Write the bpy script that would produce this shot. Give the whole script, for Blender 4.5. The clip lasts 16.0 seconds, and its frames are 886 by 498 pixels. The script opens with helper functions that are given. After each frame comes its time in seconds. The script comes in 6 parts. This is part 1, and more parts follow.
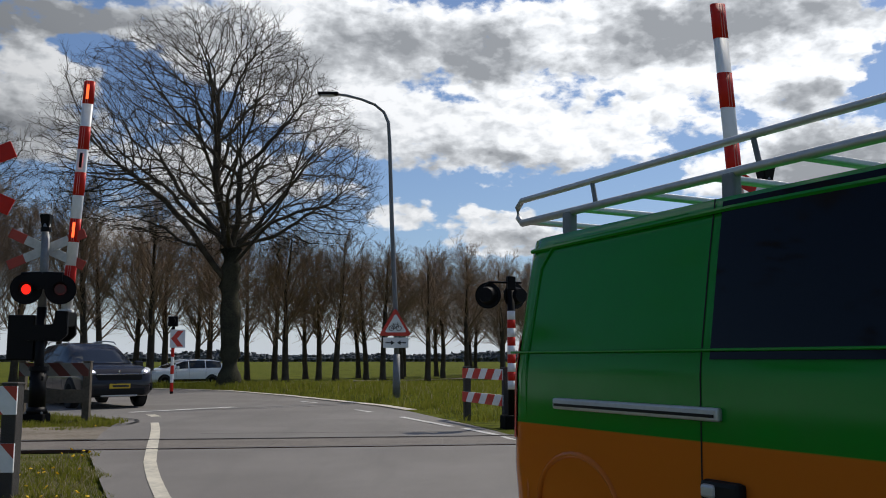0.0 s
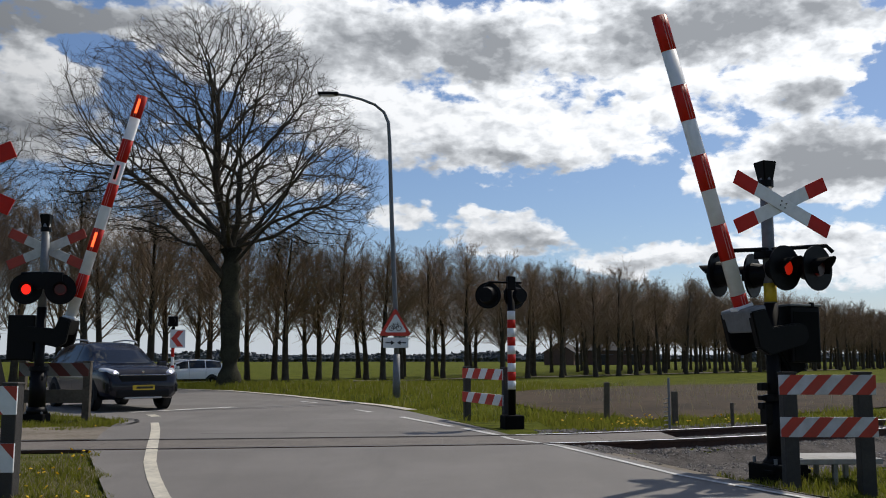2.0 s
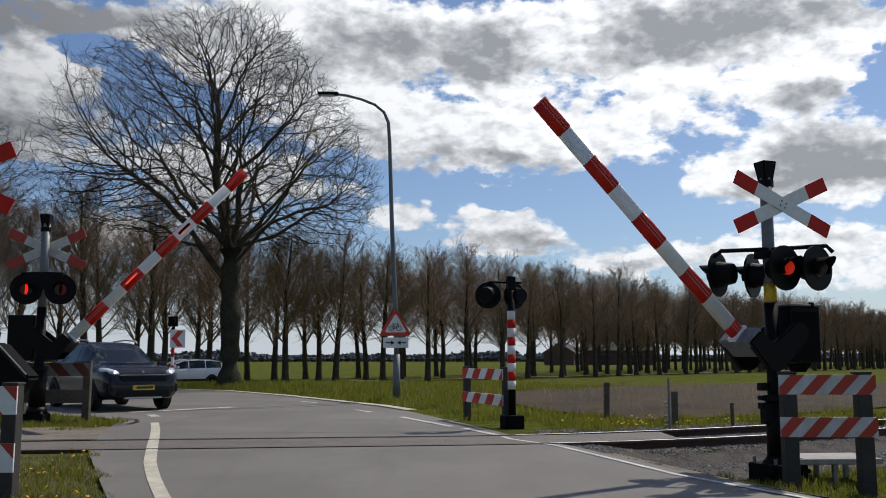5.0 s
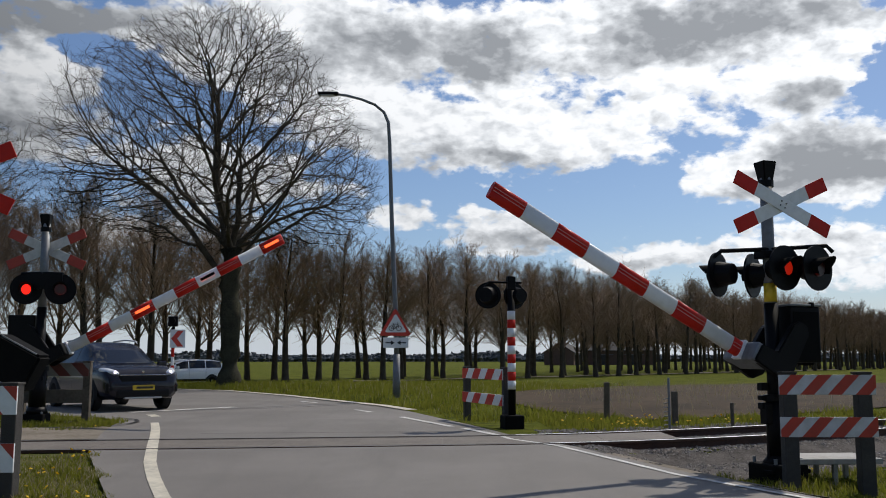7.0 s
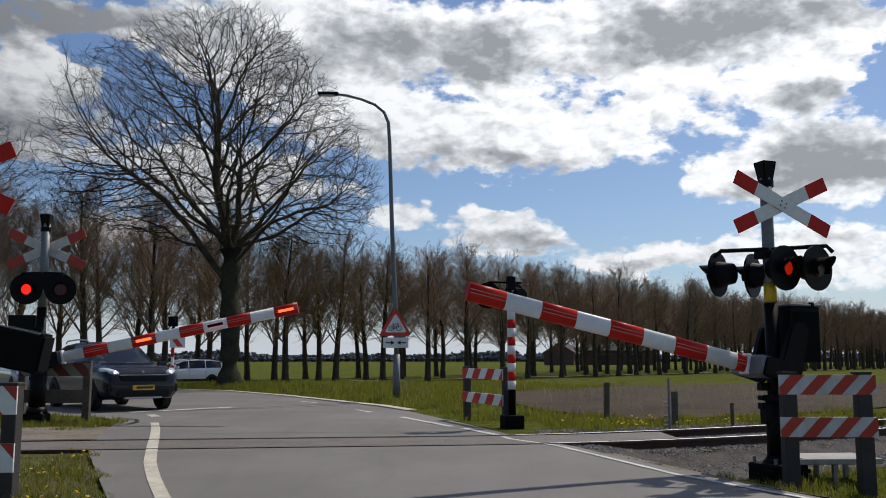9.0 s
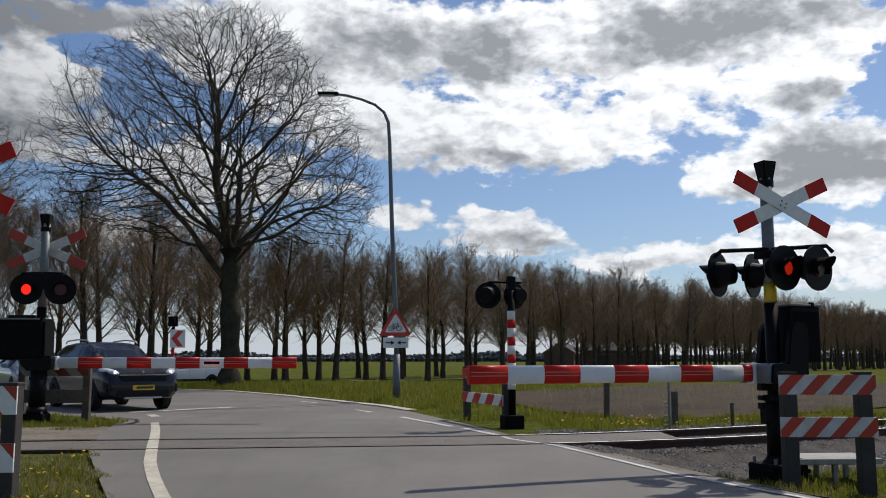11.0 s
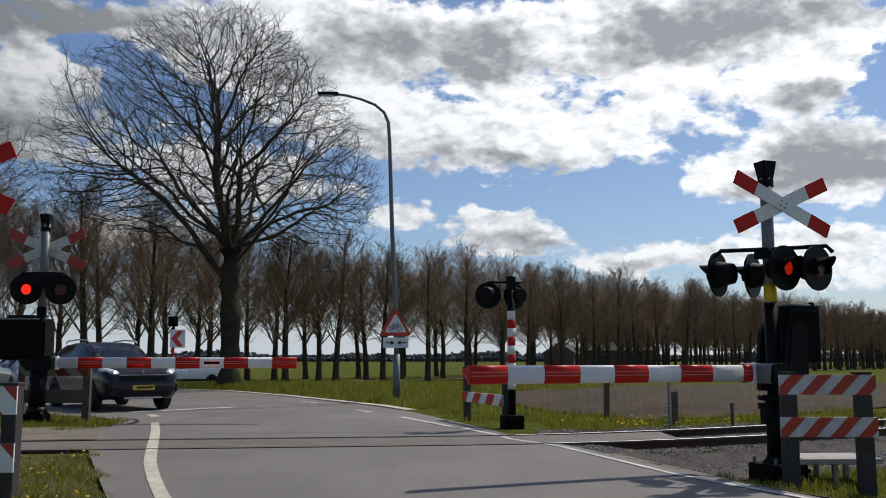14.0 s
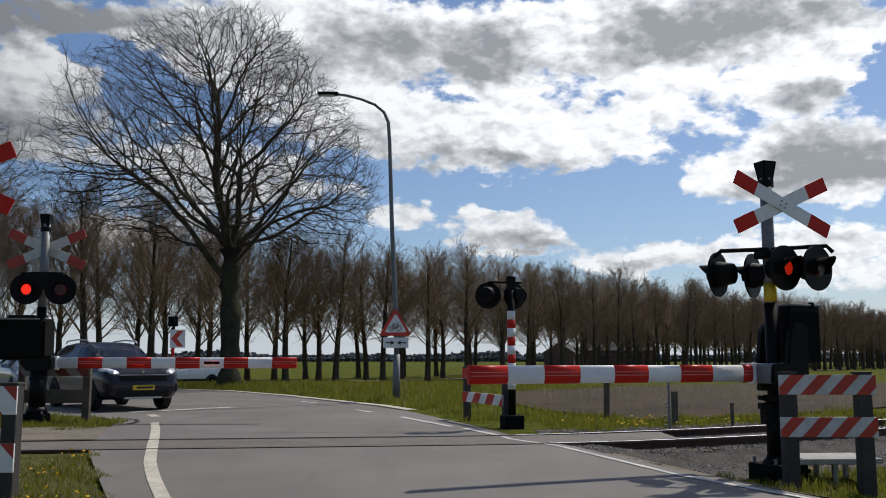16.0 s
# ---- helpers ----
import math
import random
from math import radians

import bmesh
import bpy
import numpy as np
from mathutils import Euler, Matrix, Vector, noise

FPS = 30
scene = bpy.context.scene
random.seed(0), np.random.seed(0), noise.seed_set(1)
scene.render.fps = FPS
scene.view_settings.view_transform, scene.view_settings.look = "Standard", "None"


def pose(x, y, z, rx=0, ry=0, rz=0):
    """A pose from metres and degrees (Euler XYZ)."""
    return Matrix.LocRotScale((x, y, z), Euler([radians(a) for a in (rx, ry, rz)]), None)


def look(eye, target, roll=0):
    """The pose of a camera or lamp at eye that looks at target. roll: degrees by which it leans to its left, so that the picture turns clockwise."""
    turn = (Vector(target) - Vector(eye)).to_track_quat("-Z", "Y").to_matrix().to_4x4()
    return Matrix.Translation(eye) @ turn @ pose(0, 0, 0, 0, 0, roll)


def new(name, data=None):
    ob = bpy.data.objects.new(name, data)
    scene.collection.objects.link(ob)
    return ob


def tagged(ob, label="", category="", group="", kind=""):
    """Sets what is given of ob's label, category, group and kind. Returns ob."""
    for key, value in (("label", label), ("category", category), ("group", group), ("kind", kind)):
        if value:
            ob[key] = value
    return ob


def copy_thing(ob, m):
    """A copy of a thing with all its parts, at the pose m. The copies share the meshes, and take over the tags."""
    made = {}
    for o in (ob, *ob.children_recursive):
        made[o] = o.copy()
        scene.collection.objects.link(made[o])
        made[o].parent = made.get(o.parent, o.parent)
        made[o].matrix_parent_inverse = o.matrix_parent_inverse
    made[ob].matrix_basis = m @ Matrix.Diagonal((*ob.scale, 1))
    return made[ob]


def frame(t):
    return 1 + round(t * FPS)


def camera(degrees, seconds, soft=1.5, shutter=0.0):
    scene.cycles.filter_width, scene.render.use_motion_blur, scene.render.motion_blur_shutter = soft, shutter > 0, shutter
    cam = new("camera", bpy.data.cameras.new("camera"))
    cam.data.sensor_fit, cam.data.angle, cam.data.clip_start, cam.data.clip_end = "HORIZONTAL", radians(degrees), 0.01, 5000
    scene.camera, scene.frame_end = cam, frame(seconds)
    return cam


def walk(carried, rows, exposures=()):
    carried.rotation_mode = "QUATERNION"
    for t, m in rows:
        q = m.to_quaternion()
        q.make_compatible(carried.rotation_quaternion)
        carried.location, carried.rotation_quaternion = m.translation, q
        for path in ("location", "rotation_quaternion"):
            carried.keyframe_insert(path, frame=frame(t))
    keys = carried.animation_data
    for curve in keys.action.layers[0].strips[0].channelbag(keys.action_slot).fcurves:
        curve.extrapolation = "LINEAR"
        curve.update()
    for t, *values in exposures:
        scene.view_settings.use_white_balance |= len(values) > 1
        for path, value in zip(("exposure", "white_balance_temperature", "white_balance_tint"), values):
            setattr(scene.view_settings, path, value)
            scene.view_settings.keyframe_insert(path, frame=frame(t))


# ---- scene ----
# the camera stands on a tripod at the edge of the road
cam = camera(52.0, 16.0, soft=1.0)
EYE = pose(0, 0, 1.2, 96.95, 0, 0)
walk(cam, [(0.0, EYE), (16.0, EYE)])

# ---------------------------------------------------------------- light
SUN_ELEV, SUN_AZ = 51.0, 40.0  # azimuth from +Y towards +X
scene.view_settings.exposure = -0.1


def make_sun():
    data = bpy.data.lights.new("sun", "SUN")
    data.energy, data.angle, data.color = 3.4, radians(0.6), (1.0, 0.93, 0.82)
    ob = new("sun", data)
    a, e = radians(SUN_AZ), radians(SUN_ELEV)
    d = Vector((math.sin(a) * math.cos(e), math.cos(a) * math.cos(e), math.sin(e)))
    ob.matrix_world = look(d * 50, (0, 0, 0))


make_sun()


class Nodes:
    """Short-hand for building node trees."""

    def __init__(self, tree):
        self.t = tree

    def add(self, kind, **values):
        n = self.t.nodes.new(kind)
        for k, v in values.items():
            if k == "op":
                n.operation = v
            elif k == "blend":
                n.blend_type = v
            elif k == "dtype":
                n.data_type = v
        return n

    def link(self, a, b):
        self.t.links.new(a, b)

    def value(self, sock, v):
        if isinstance(v, bpy.types.NodeSocket):
            self.link(v, sock)
        else:
            sock.default_value = v

    def math(self, op, a, b=0.0, clamp=False):
        n = self.add("ShaderNodeMath", op=op)
        n.use_clamp = clamp
        self.value(n.inputs[0], a)
        self.value(n.inputs[1], b)
        return n.outputs[0]

    def vmath(self, op, a, b=(0, 0, 0)):
        n = self.add("ShaderNodeVectorMath", op=op)
        self.value(n.inputs[0], a)
        self.value(n.inputs[1], b)
        return n.outputs["Value"] if op in ("LENGTH", "DOT_PRODUCT") else n.outputs[0]

    def noise(self, vec, scale, detail=4.0, rough=0.5, distort=0.0):
        n = self.add("ShaderNodeTexNoise")
        if vec is not None:
            self.link(vec, n.inputs["Vector"])
        self.value(n.inputs["Scale"], scale)
        n.inputs["Detail"].default_value = detail
        n.inputs["Roughness"].default_value = rough
        n.inputs["Distortion"].default_value = distort
        return n.outputs["Fac"]

    def ramp(self, fac, stops, smooth=False):
        n = self.add("ShaderNodeValToRGB")
        self.link(fac, n.inputs[0])
        r = n.color_ramp
        r.interpolation = "EASE" if smooth else "LINEAR"
        while len(r.elements) < len(stops):
            r.elements.new(0.5)
        for e, (p, c) in zip(r.elements, stops):
            e.position, e.color = p, (*c, 1) if len(c) == 3 else c
        return n.outputs[0]

    def mix(self, fac, a, b, blend="MIX"):
        n = self.add("ShaderNodeMix", blend=blend, dtype="RGBA")
        self.value(n.inputs[0], fac)
        for s, v in ((n.inputs[6], a), (n.inputs[7], b)):
            self.value(s, (*v, 1) if isinstance(v, tuple) and len(v) == 3 else v)
        return n.outputs[2]

    def range(self, v, a, b, c=0.0, d=1.0):
        n = self.add("ShaderNodeMapRange")
        n.interpolation_type = "SMOOTHSTEP"
        self.value(n.inputs[0], v)
        for k, x in zip((1, 2, 3, 4), (a, b, c, d)):
            n.inputs[k].default_value = x
        return n.outputs[0]


def toward(az, el):
    """A unit vector at azimuth az (from +Y to +X) and elevation el, in degrees."""
    a, e = radians(az), radians(el)
    return (math.sin(a) * math.cos(e), math.cos(a) * math.cos(e), math.sin(e))


def make_world():
    w = bpy.data.worlds.new("sky")
    scene.world = w
    w.use_nodes = True
    w.node_tree.nodes.clear()
    n = Nodes(w.node_tree)
    sky = n.add("ShaderNodeTexSky")
    sky.sky_type, sky.sun_disc = "NISHITA", False
    sky.sun_elevation, sky.sun_rotation = radians(SUN_ELEV), radians(SUN_AZ)
    sky.air_density, sky.dust_density, sky.ozone_density = 1.0, 0.6, 2.0
    blue = n.vmath("MULTIPLY", sky.outputs[0], (0.076, 0.083, 0.095))
    g = n.add("ShaderNodeTexCoord").outputs["Generated"]
    sep = n.add("ShaderNodeSeparateXYZ")
    n.link(g, sep.inputs[0])
    z = n.math("MAXIMUM", sep.outputs[2], 0.0)
    # directions as azimuth and elevation in degrees
    com = n.add("ShaderNodeCombineXYZ")
    n.link(n.math("MULTIPLY", n.math("ARCTAN2", sep.outputs[0], sep.outputs[1]), 57.2958), com.inputs[0])
    el = n.math("MULTIPLY", n.math("ARCSINE", z), 57.2958)
    n.link(el, com.inputs[1])
    p = com.outputs[0]
    wide = n.vmath("MULTIPLY", p, (1.0, 1.7, 1.0))

    def swirl(vec, scale, detail):
        t = n.add("ShaderNodeTexNoise")
        n.link(vec, t.inputs["Vector"])
        t.inputs["Scale"].default_value, t.inputs["Detail"].default_value = scale, detail
        return n.vmath("SUBTRACT", t.outputs["Color"], (0.5, 0.5, 0.5))

    # ragged outlines: the cloud field is stirred at two sizes
    q = n.vmath("ADD", p, n.vmath("MULTIPLY", swirl(wide, 0.16, 3.0), (6.0, 2.6, 0)))
    q = n.vmath("ADD", q, n.vmath("MULTIPLY", swirl(wide, 0.75, 4.0), (2.0, 1.3, 0)))

    def puffs(vec):
        v = n.add("ShaderNodeTexVoronoi")
        v.feature = "SMOOTH_F1"
        n.link(vec, v.inputs["Vector"])
        v.inputs["Scale"].default_value, v.inputs["Detail"].default_value = 0.36, 3.0
        v.inputs["Roughness"].default_value, v.inputs["Smoothness"].default_value = 0.55, 0.6
        return n.math("SUBTRACT", 0.5, v.outputs["Distance"])

    def spots(rows, start):
        total = start
        for az, e, ha, he, wt in rows:
            d = n.vmath("MULTIPLY", n.vmath("SUBTRACT", q, (az, e, 0)), (1 / ha, 1 / he, 0))
            total = n.math("ADD", total, n.math("MULTIPLY", n.range(n.vmath("LENGTH", d), 1.25, 0.35), wt))
        return total

    stirred = n.vmath("ADD", wide, n.vmath("MULTIPLY", swirl(wide, 0.6, 5.0), (1.4, 1.4, 0)))
    heap = puffs(stirred)
    # the same heaps a little nearer the sun: the difference models their lit tops
    relief = n.math("SUBTRACT", heap, puffs(n.vmath("ADD", stirred, (0.45, 0.75, 0))))
    fine = n.noise(wide, 1.1, 8.0, 0.6)
    big = n.noise(wide, 0.09, 3.0, 0.5)
    # ahead the named clouds and gaps, elsewhere a broken field of the same cover
    ahead = n.math("MULTIPLY", n.range(n.math("ABSOLUTE", n.math("ARCTAN2", sep.outputs[0], sep.outputs[1])), 0.72, 0.52), n.range(el, 34.0, 24.0))
    start = n.math("ADD", n.math("MULTIPLY", n.math("SUBTRACT", 1.0, ahead), n.range(big, 0.38, 0.62, -0.10, 0.26)), 0.425)
    dens = spots(CLOUDS, start)
    dens = n.math("ADD", dens, n.math("MULTIPLY", heap, 0.26))
    dens = n.math("ADD", dens, n.math("MULTIPLY", n.math("SUBTRACT", fine, 0.5), 0.42))
    cover = n.range(dens, 0.42, 0.60)
    # thin cloud and sunward heaps shine, the thick undersides are grey
    dark = spots(UNDERSIDES, n.math("MULTIPLY", n.math("SUBTRACT", 1.0, ahead), n.range(big, 0.5, 0.7, 0.0, 0.8)))
    dark = n.math("SUBTRACT", dark, n.math("MULTIPLY", relief, 0.72))
    dark = n.math("ADD", dark, n.math("MULTIPLY", n.math("SUBTRACT", fine, 0.5), 0.75))
    dark = n.math("ADD", dark, 0.06)
    shade = n.ramp(dark, [(0.0, (1.0, 1.02, 1.05)), (0.25, (0.80, 0.83, 0.87)), (0.60, (0.52, 0.545, 0.58)), (1.0, (0.315, 0.335, 0.365))])
    # cloud glows towards the sun; behind the camera it is dimmed, darkening camera-facing sides
    near_sun = n.range(n.vmath("DOT_PRODUCT", g, toward(SUN_AZ, SUN_ELEV)), 0.0, 0.85, 0.10, 1.16)
    lit = n.add("ShaderNodeVectorMath", op="SCALE")
    n.link(shade, lit.inputs[0])
    n.link(near_sun, lit.inputs["Scale"])
    col = n.mix(cover, blue, lit.outputs[0])
    # pale haze along the horizon
    haze = n.range(z, 0.10, 0.0)
    col = n.mix(n.math("MULTIPLY", haze, 0.85), col, (0.60, 0.66, 0.74))
    bg = n.add("ShaderNodeBackground")
    n.link(col, bg.inputs[0])
    bg.inputs[1].default_value = 1.0
    out = n.add("ShaderNodeOutputWorld")
    n.link(bg.outputs[0], out.inputs[0])


# azimuth, elevation, half width, half height (degrees), weight: clouds (+) and blue gaps (-), and their grey undersides
CLOUDS = [
    (10.7, 15.6, 3.9, 1.6, 0.18), (16.3, 15.6, 4.3, 2.1, 0.16), (12.5, 17.5, 5.3, 1.6, 0.22), (-18.0, 19.4, 4.3, 1.8, 0.14), (-17.1, 13.8, 5.7, 2.1, 0.12),
    (-5.3, 20.5, 6.8, 3.4, 0.40), (3.5, 19.2, 6.8, 3.0, 0.40), (8.7, 20.4, 3.9, 2.1, 0.30), (16.8, 19.8, 10.0, 3.4, 0.45), (24.5, 18.9, 4.3, 2.9, 0.30),
    (22.8, 15.9, 4.6, 1.8, 0.34), (3.5, 14.2, 9.3, 3.0, 0.40), (-4.9, 15.8, 4.6, 3.4, 0.34), (10.3, 13.2, 3.2, 1.8, 0.25), (17.2, 14.6, 6.1, 2.0, 0.13),
    (16.4, 11.1, 4.3, 2.0, 0.32), (22.9, 11.7, 6.4, 3.0, 0.45), (20.6, 9.6, 4.6, 1.2, 0.25), (4.2, 8.0, 5.0, 1.7, 0.42), (1.8, 9.8, 1.4, 0.8, 0.28),
    (-3.0, 8.8, 2.5, 1.4, 0.34), (12.2, 6.3, 6.4, 1.4, 0.36), (23.0, 6.4, 6.8, 2.1, 0.32), (24.1, 4.4, 5.3, 1.1, 0.20), (-24.3, 16.7, 3.9, 1.8, 0.34),
    (-25.1, 19.4, 6.4, 1.6, 0.32), (-24.8, 13.8, 5.0, 2.5, 0.34), (-12.9, 19.5, 8.2, 3.6, 0.36), (-13.0, 11.3, 10.7, 2.0, 0.36), (-18.6, 8.0, 8.6, 1.8, 0.30),
    (-9.6, 15.6, 4.3, 2.5, 0.22), (-19.4, 16.6, 2.5, 2.1, -0.25), (0.6, 16.3, 1.6, 0.6, -0.16), (11.0, 16.2, 1.1, 0.5, -0.16), (13.7, 10.9, 1.1, 1.4, -0.25),
    (26.5, 16.1, 1.4, 1.8, -0.35), (6.0, 10.1, 7.1, 0.6, -0.20), (9.8, 8.6, 1.8, 0.9, -0.25), (-5.9, 11.9, 2.5, 0.9, -0.30), (-22.5, 17.7, 2.1, 0.7, -0.20),
    (18.6, 15.0, 1.1, 0.9, -0.16),
]
UNDERSIDES = [
    (-23.2, 19.7, 7.8, 1.8, 0.45), (-16.4, 20.2, 4.3, 1.8, 0.35), (-9.6, 18.0, 3.2, 2.1, 0.30), (10.1, 18.3, 4.3, 0.9, 0.35), (-2.4, 20.3, 3.2, 1.4, 0.25),
    (-4.9, 19.9, 4.6, 1.8, 0.62), (2.8, 19.2, 3.9, 1.8, 0.85), (-0.9, 18.2, 6.1, 1.3, 0.40), (16.4, 20.0, 7.5, 2.2, 1.00), (24.9, 19.8, 3.2, 1.1, 0.60),
    (23.1, 15.4, 2.3, 1.1, 0.75), (0.6, 12.7, 6.1, 0.9, 0.55), (6.4, 12.2, 3.9, 0.7, 0.40), (-4.9, 14.0, 2.5, 1.4, 0.45), (23.5, 11.5, 5.0, 1.9, 1.00),
    (19.7, 9.8, 3.6, 0.9, 0.60), (4.2, 7.5, 4.3, 0.9, 0.65), (12.9, 6.0, 4.6, 0.6, 0.40), (-25.1, 19.1, 6.1, 1.8, 0.75), (-24.8, 13.8, 4.3, 2.1, 0.60),
    (-12.8, 18.2, 6.4, 1.8, 0.30), (24.2, 7.0, 3.2, 0.6, 0.30), (-13.6, 10.6, 8.6, 0.9, 0.30),
]
make_world()

# ---------------------------------------------------------------- materials


def material(name, base, rough=0.6, metal=0.0, grain=None, grain_scale=30.0, wear=0.25, bump=0.0, bump_scale=60.0,
             coat=0.0, spec=0.5, per_object=0.0, per_island=0.0, translucent=0.0):
    """A painted, worn or natural surface: two scales of variation in colour, and fine relief."""
    m = bpy.data.materials.new(name)
    m.use_nodes = True
    n = Nodes(m.node_tree)
    b = m.node_tree.nodes["Principled BSDF"]
    co = n.add("ShaderNodeTexCoord").outputs["Object"]
    grain = grain or tuple(c * 0.6 for c in base)
    coarse = n.noise(co, grain_scale * 0.12, 4.0, 0.55)
    fine = n.noise(co, grain_scale, 5.0, 0.6)
    f = n.math("MULTIPLY", n.range(n.math("ADD", n.math("MULTIPLY", coarse, 0.55), n.math("MULTIPLY", fine, 0.45)), 0.38, 0.66), wear)
    col = n.mix(f, base, grain)
    if per_object:
        r = n.add("ShaderNodeObjectInfo").outputs["Random"]
        col = n.mix(n.math("MULTIPLY", r, per_object), col, grain)
    if per_island:
        r = n.add("ShaderNodeNewGeometry").outputs["Random Per Island"]
        col = n.mix(n.math("MULTIPLY", r, per_island), col, grain)
    n.link(col, b.inputs["Base Color"])
    n.link(n.math("ADD", rough, n.math("MULTIPLY", n.math("SUBTRACT", fine, 0.5), 0.25), True), b.inputs["Roughness"])
    b.inputs["Metallic"].default_value = metal
    b.inputs["Specular IOR Level"].default_value = spec
    b.inputs["Coat Weight"].default_value = coat
    b.inputs["Coat Roughness"].default_value = 0.06
    if bump:
        bn = n.add("ShaderNodeBump")
        bn.inputs["Strength"].default_value = bump
        bn.inputs["Distance"].default_value = 0.02
        n.link(n.noise(co, bump_scale, 6.0, 0.6), bn.inputs["Height"])
        n.link(bn.outputs[0], b.inputs["Normal"])
    if translucent:
        tr = n.add("ShaderNodeBsdfTranslucent")
        n.link(col, tr.inputs[0])
        mx = n.add("ShaderNodeMixShader")
        mx.inputs[0].default_value = translucent
        n.link(b.outputs[0], mx.inputs[1])
        n.link(tr.outputs[0], mx.inputs[2])
        n.link(mx.outputs[0], m.node_tree.nodes["Material Output"].inputs[0])
    return m


def glowing(name, color, strength):
    m = bpy.data.materials.new(name)
    m.use_nodes = True
    b = m.node_tree.nodes["Principled BSDF"]
    b.inputs["Base Color"].default_value = (*[0.06 * c for c in color], 1)
    b.inputs["Emission Color"].default_value = (*color, 1)
    b.inputs["Emission Strength"].default_value = strength
    b.inputs["Roughness"].default_value = 0.3
    return m


def ground_material():
    m = bpy.data.materials.new("meadow")
    m.use_nodes = True
    n = Nodes(m.node_tree)
    b = m.node_tree.nodes["Principled BSDF"]
    co = n.add("ShaderNodeTexCoord").outputs["Object"]
    a = n.noise(co, 0.06, 3.0)
    c = n.noise(co, 1.3, 6.0, 0.65)
    e = n.noise(co, 14.0, 5.0, 0.7)
    col = n.ramp(c, [(0.30, (0.026, 0.034, 0.010)), (0.50, (0.086, 0.099, 0.014)), (0.70, (0.152, 0.154, 0.026))])
    col = n.mix(n.range(a, 0.45, 0.7, 0, 0.4), col, (0.108, 0.122, 0.016))
    col = n.mix(n.range(e, 0.55, 0.75, 0, 0.5), col, (0.10, 0.085, 0.045))
    n.link(col, b.inputs["Base Color"])
    b.inputs["Roughness"].default_value = 0.9
    b.inputs["Specular IOR Level"].default_value = 0.02
    bn = n.add("ShaderNodeBump")
    bn.inputs["Strength"].default_value, bn.inputs["Distance"].default_value = 0.8, 0.06
    n.link(e, bn.inputs["Height"])
    n.link(bn.outputs[0], b.inputs["Normal"])
    return m


def asphalt_material():
    m = bpy.data.materials.new("asphalt")
    m.use_nodes = True
    n = Nodes(m.node_tree)
    b = m.node_tree.nodes["Principled BSDF"]
    co = n.add("ShaderNodeTexCoord").outputs["Object"]
    a = n.noise(co, 0.35, 5.0, 0.6)
    st = n.noise(n.vmath("MULTIPLY", co, (1.2, 0.16, 1.0)), 1.4, 5.0, 0.6)
    e = n.noise(co, 90.0, 3.0, 0.7)
    col = n.mix(n.range(a, 0.35, 0.7), (0.132, 0.120, 0.110), (0.184, 0.170, 0.157))
    col = n.mix(n.range(st, 0.48, 0.72, 0, 0.45), col, (0.098, 0.090, 0.083))
    col = n.mix(n.range(e, 0.35, 0.75, 0, 0.55), col, (0.21, 0.196, 0.178))
    n.link(col, b.inputs["Base Color"])
    b.inputs["Roughness"].default_value = 0.74
    b.inputs["Specular IOR Level"].default_value = 0.4
    bn = n.add("ShaderNodeBump")
    bn.inputs["Strength"].default_value, bn.inputs["Distance"].default_value = 0.5, 0.006
    n.link(e, bn.inputs["Height"])
    n.link(bn.outputs[0], b.inputs["Normal"])
    return m


def glass_material(name, tint, rough=0.02, ior=1.5):
    m = bpy.data.materials.new(name)
    m.use_nodes = True
    b = m.node_tree.nodes["Principled BSDF"]
    b.inputs["Base Color"].default_value = (*tint, 1)
    b.inputs["Roughness"].default_value = rough
    b.inputs["IOR"].default_value = ior
    return m


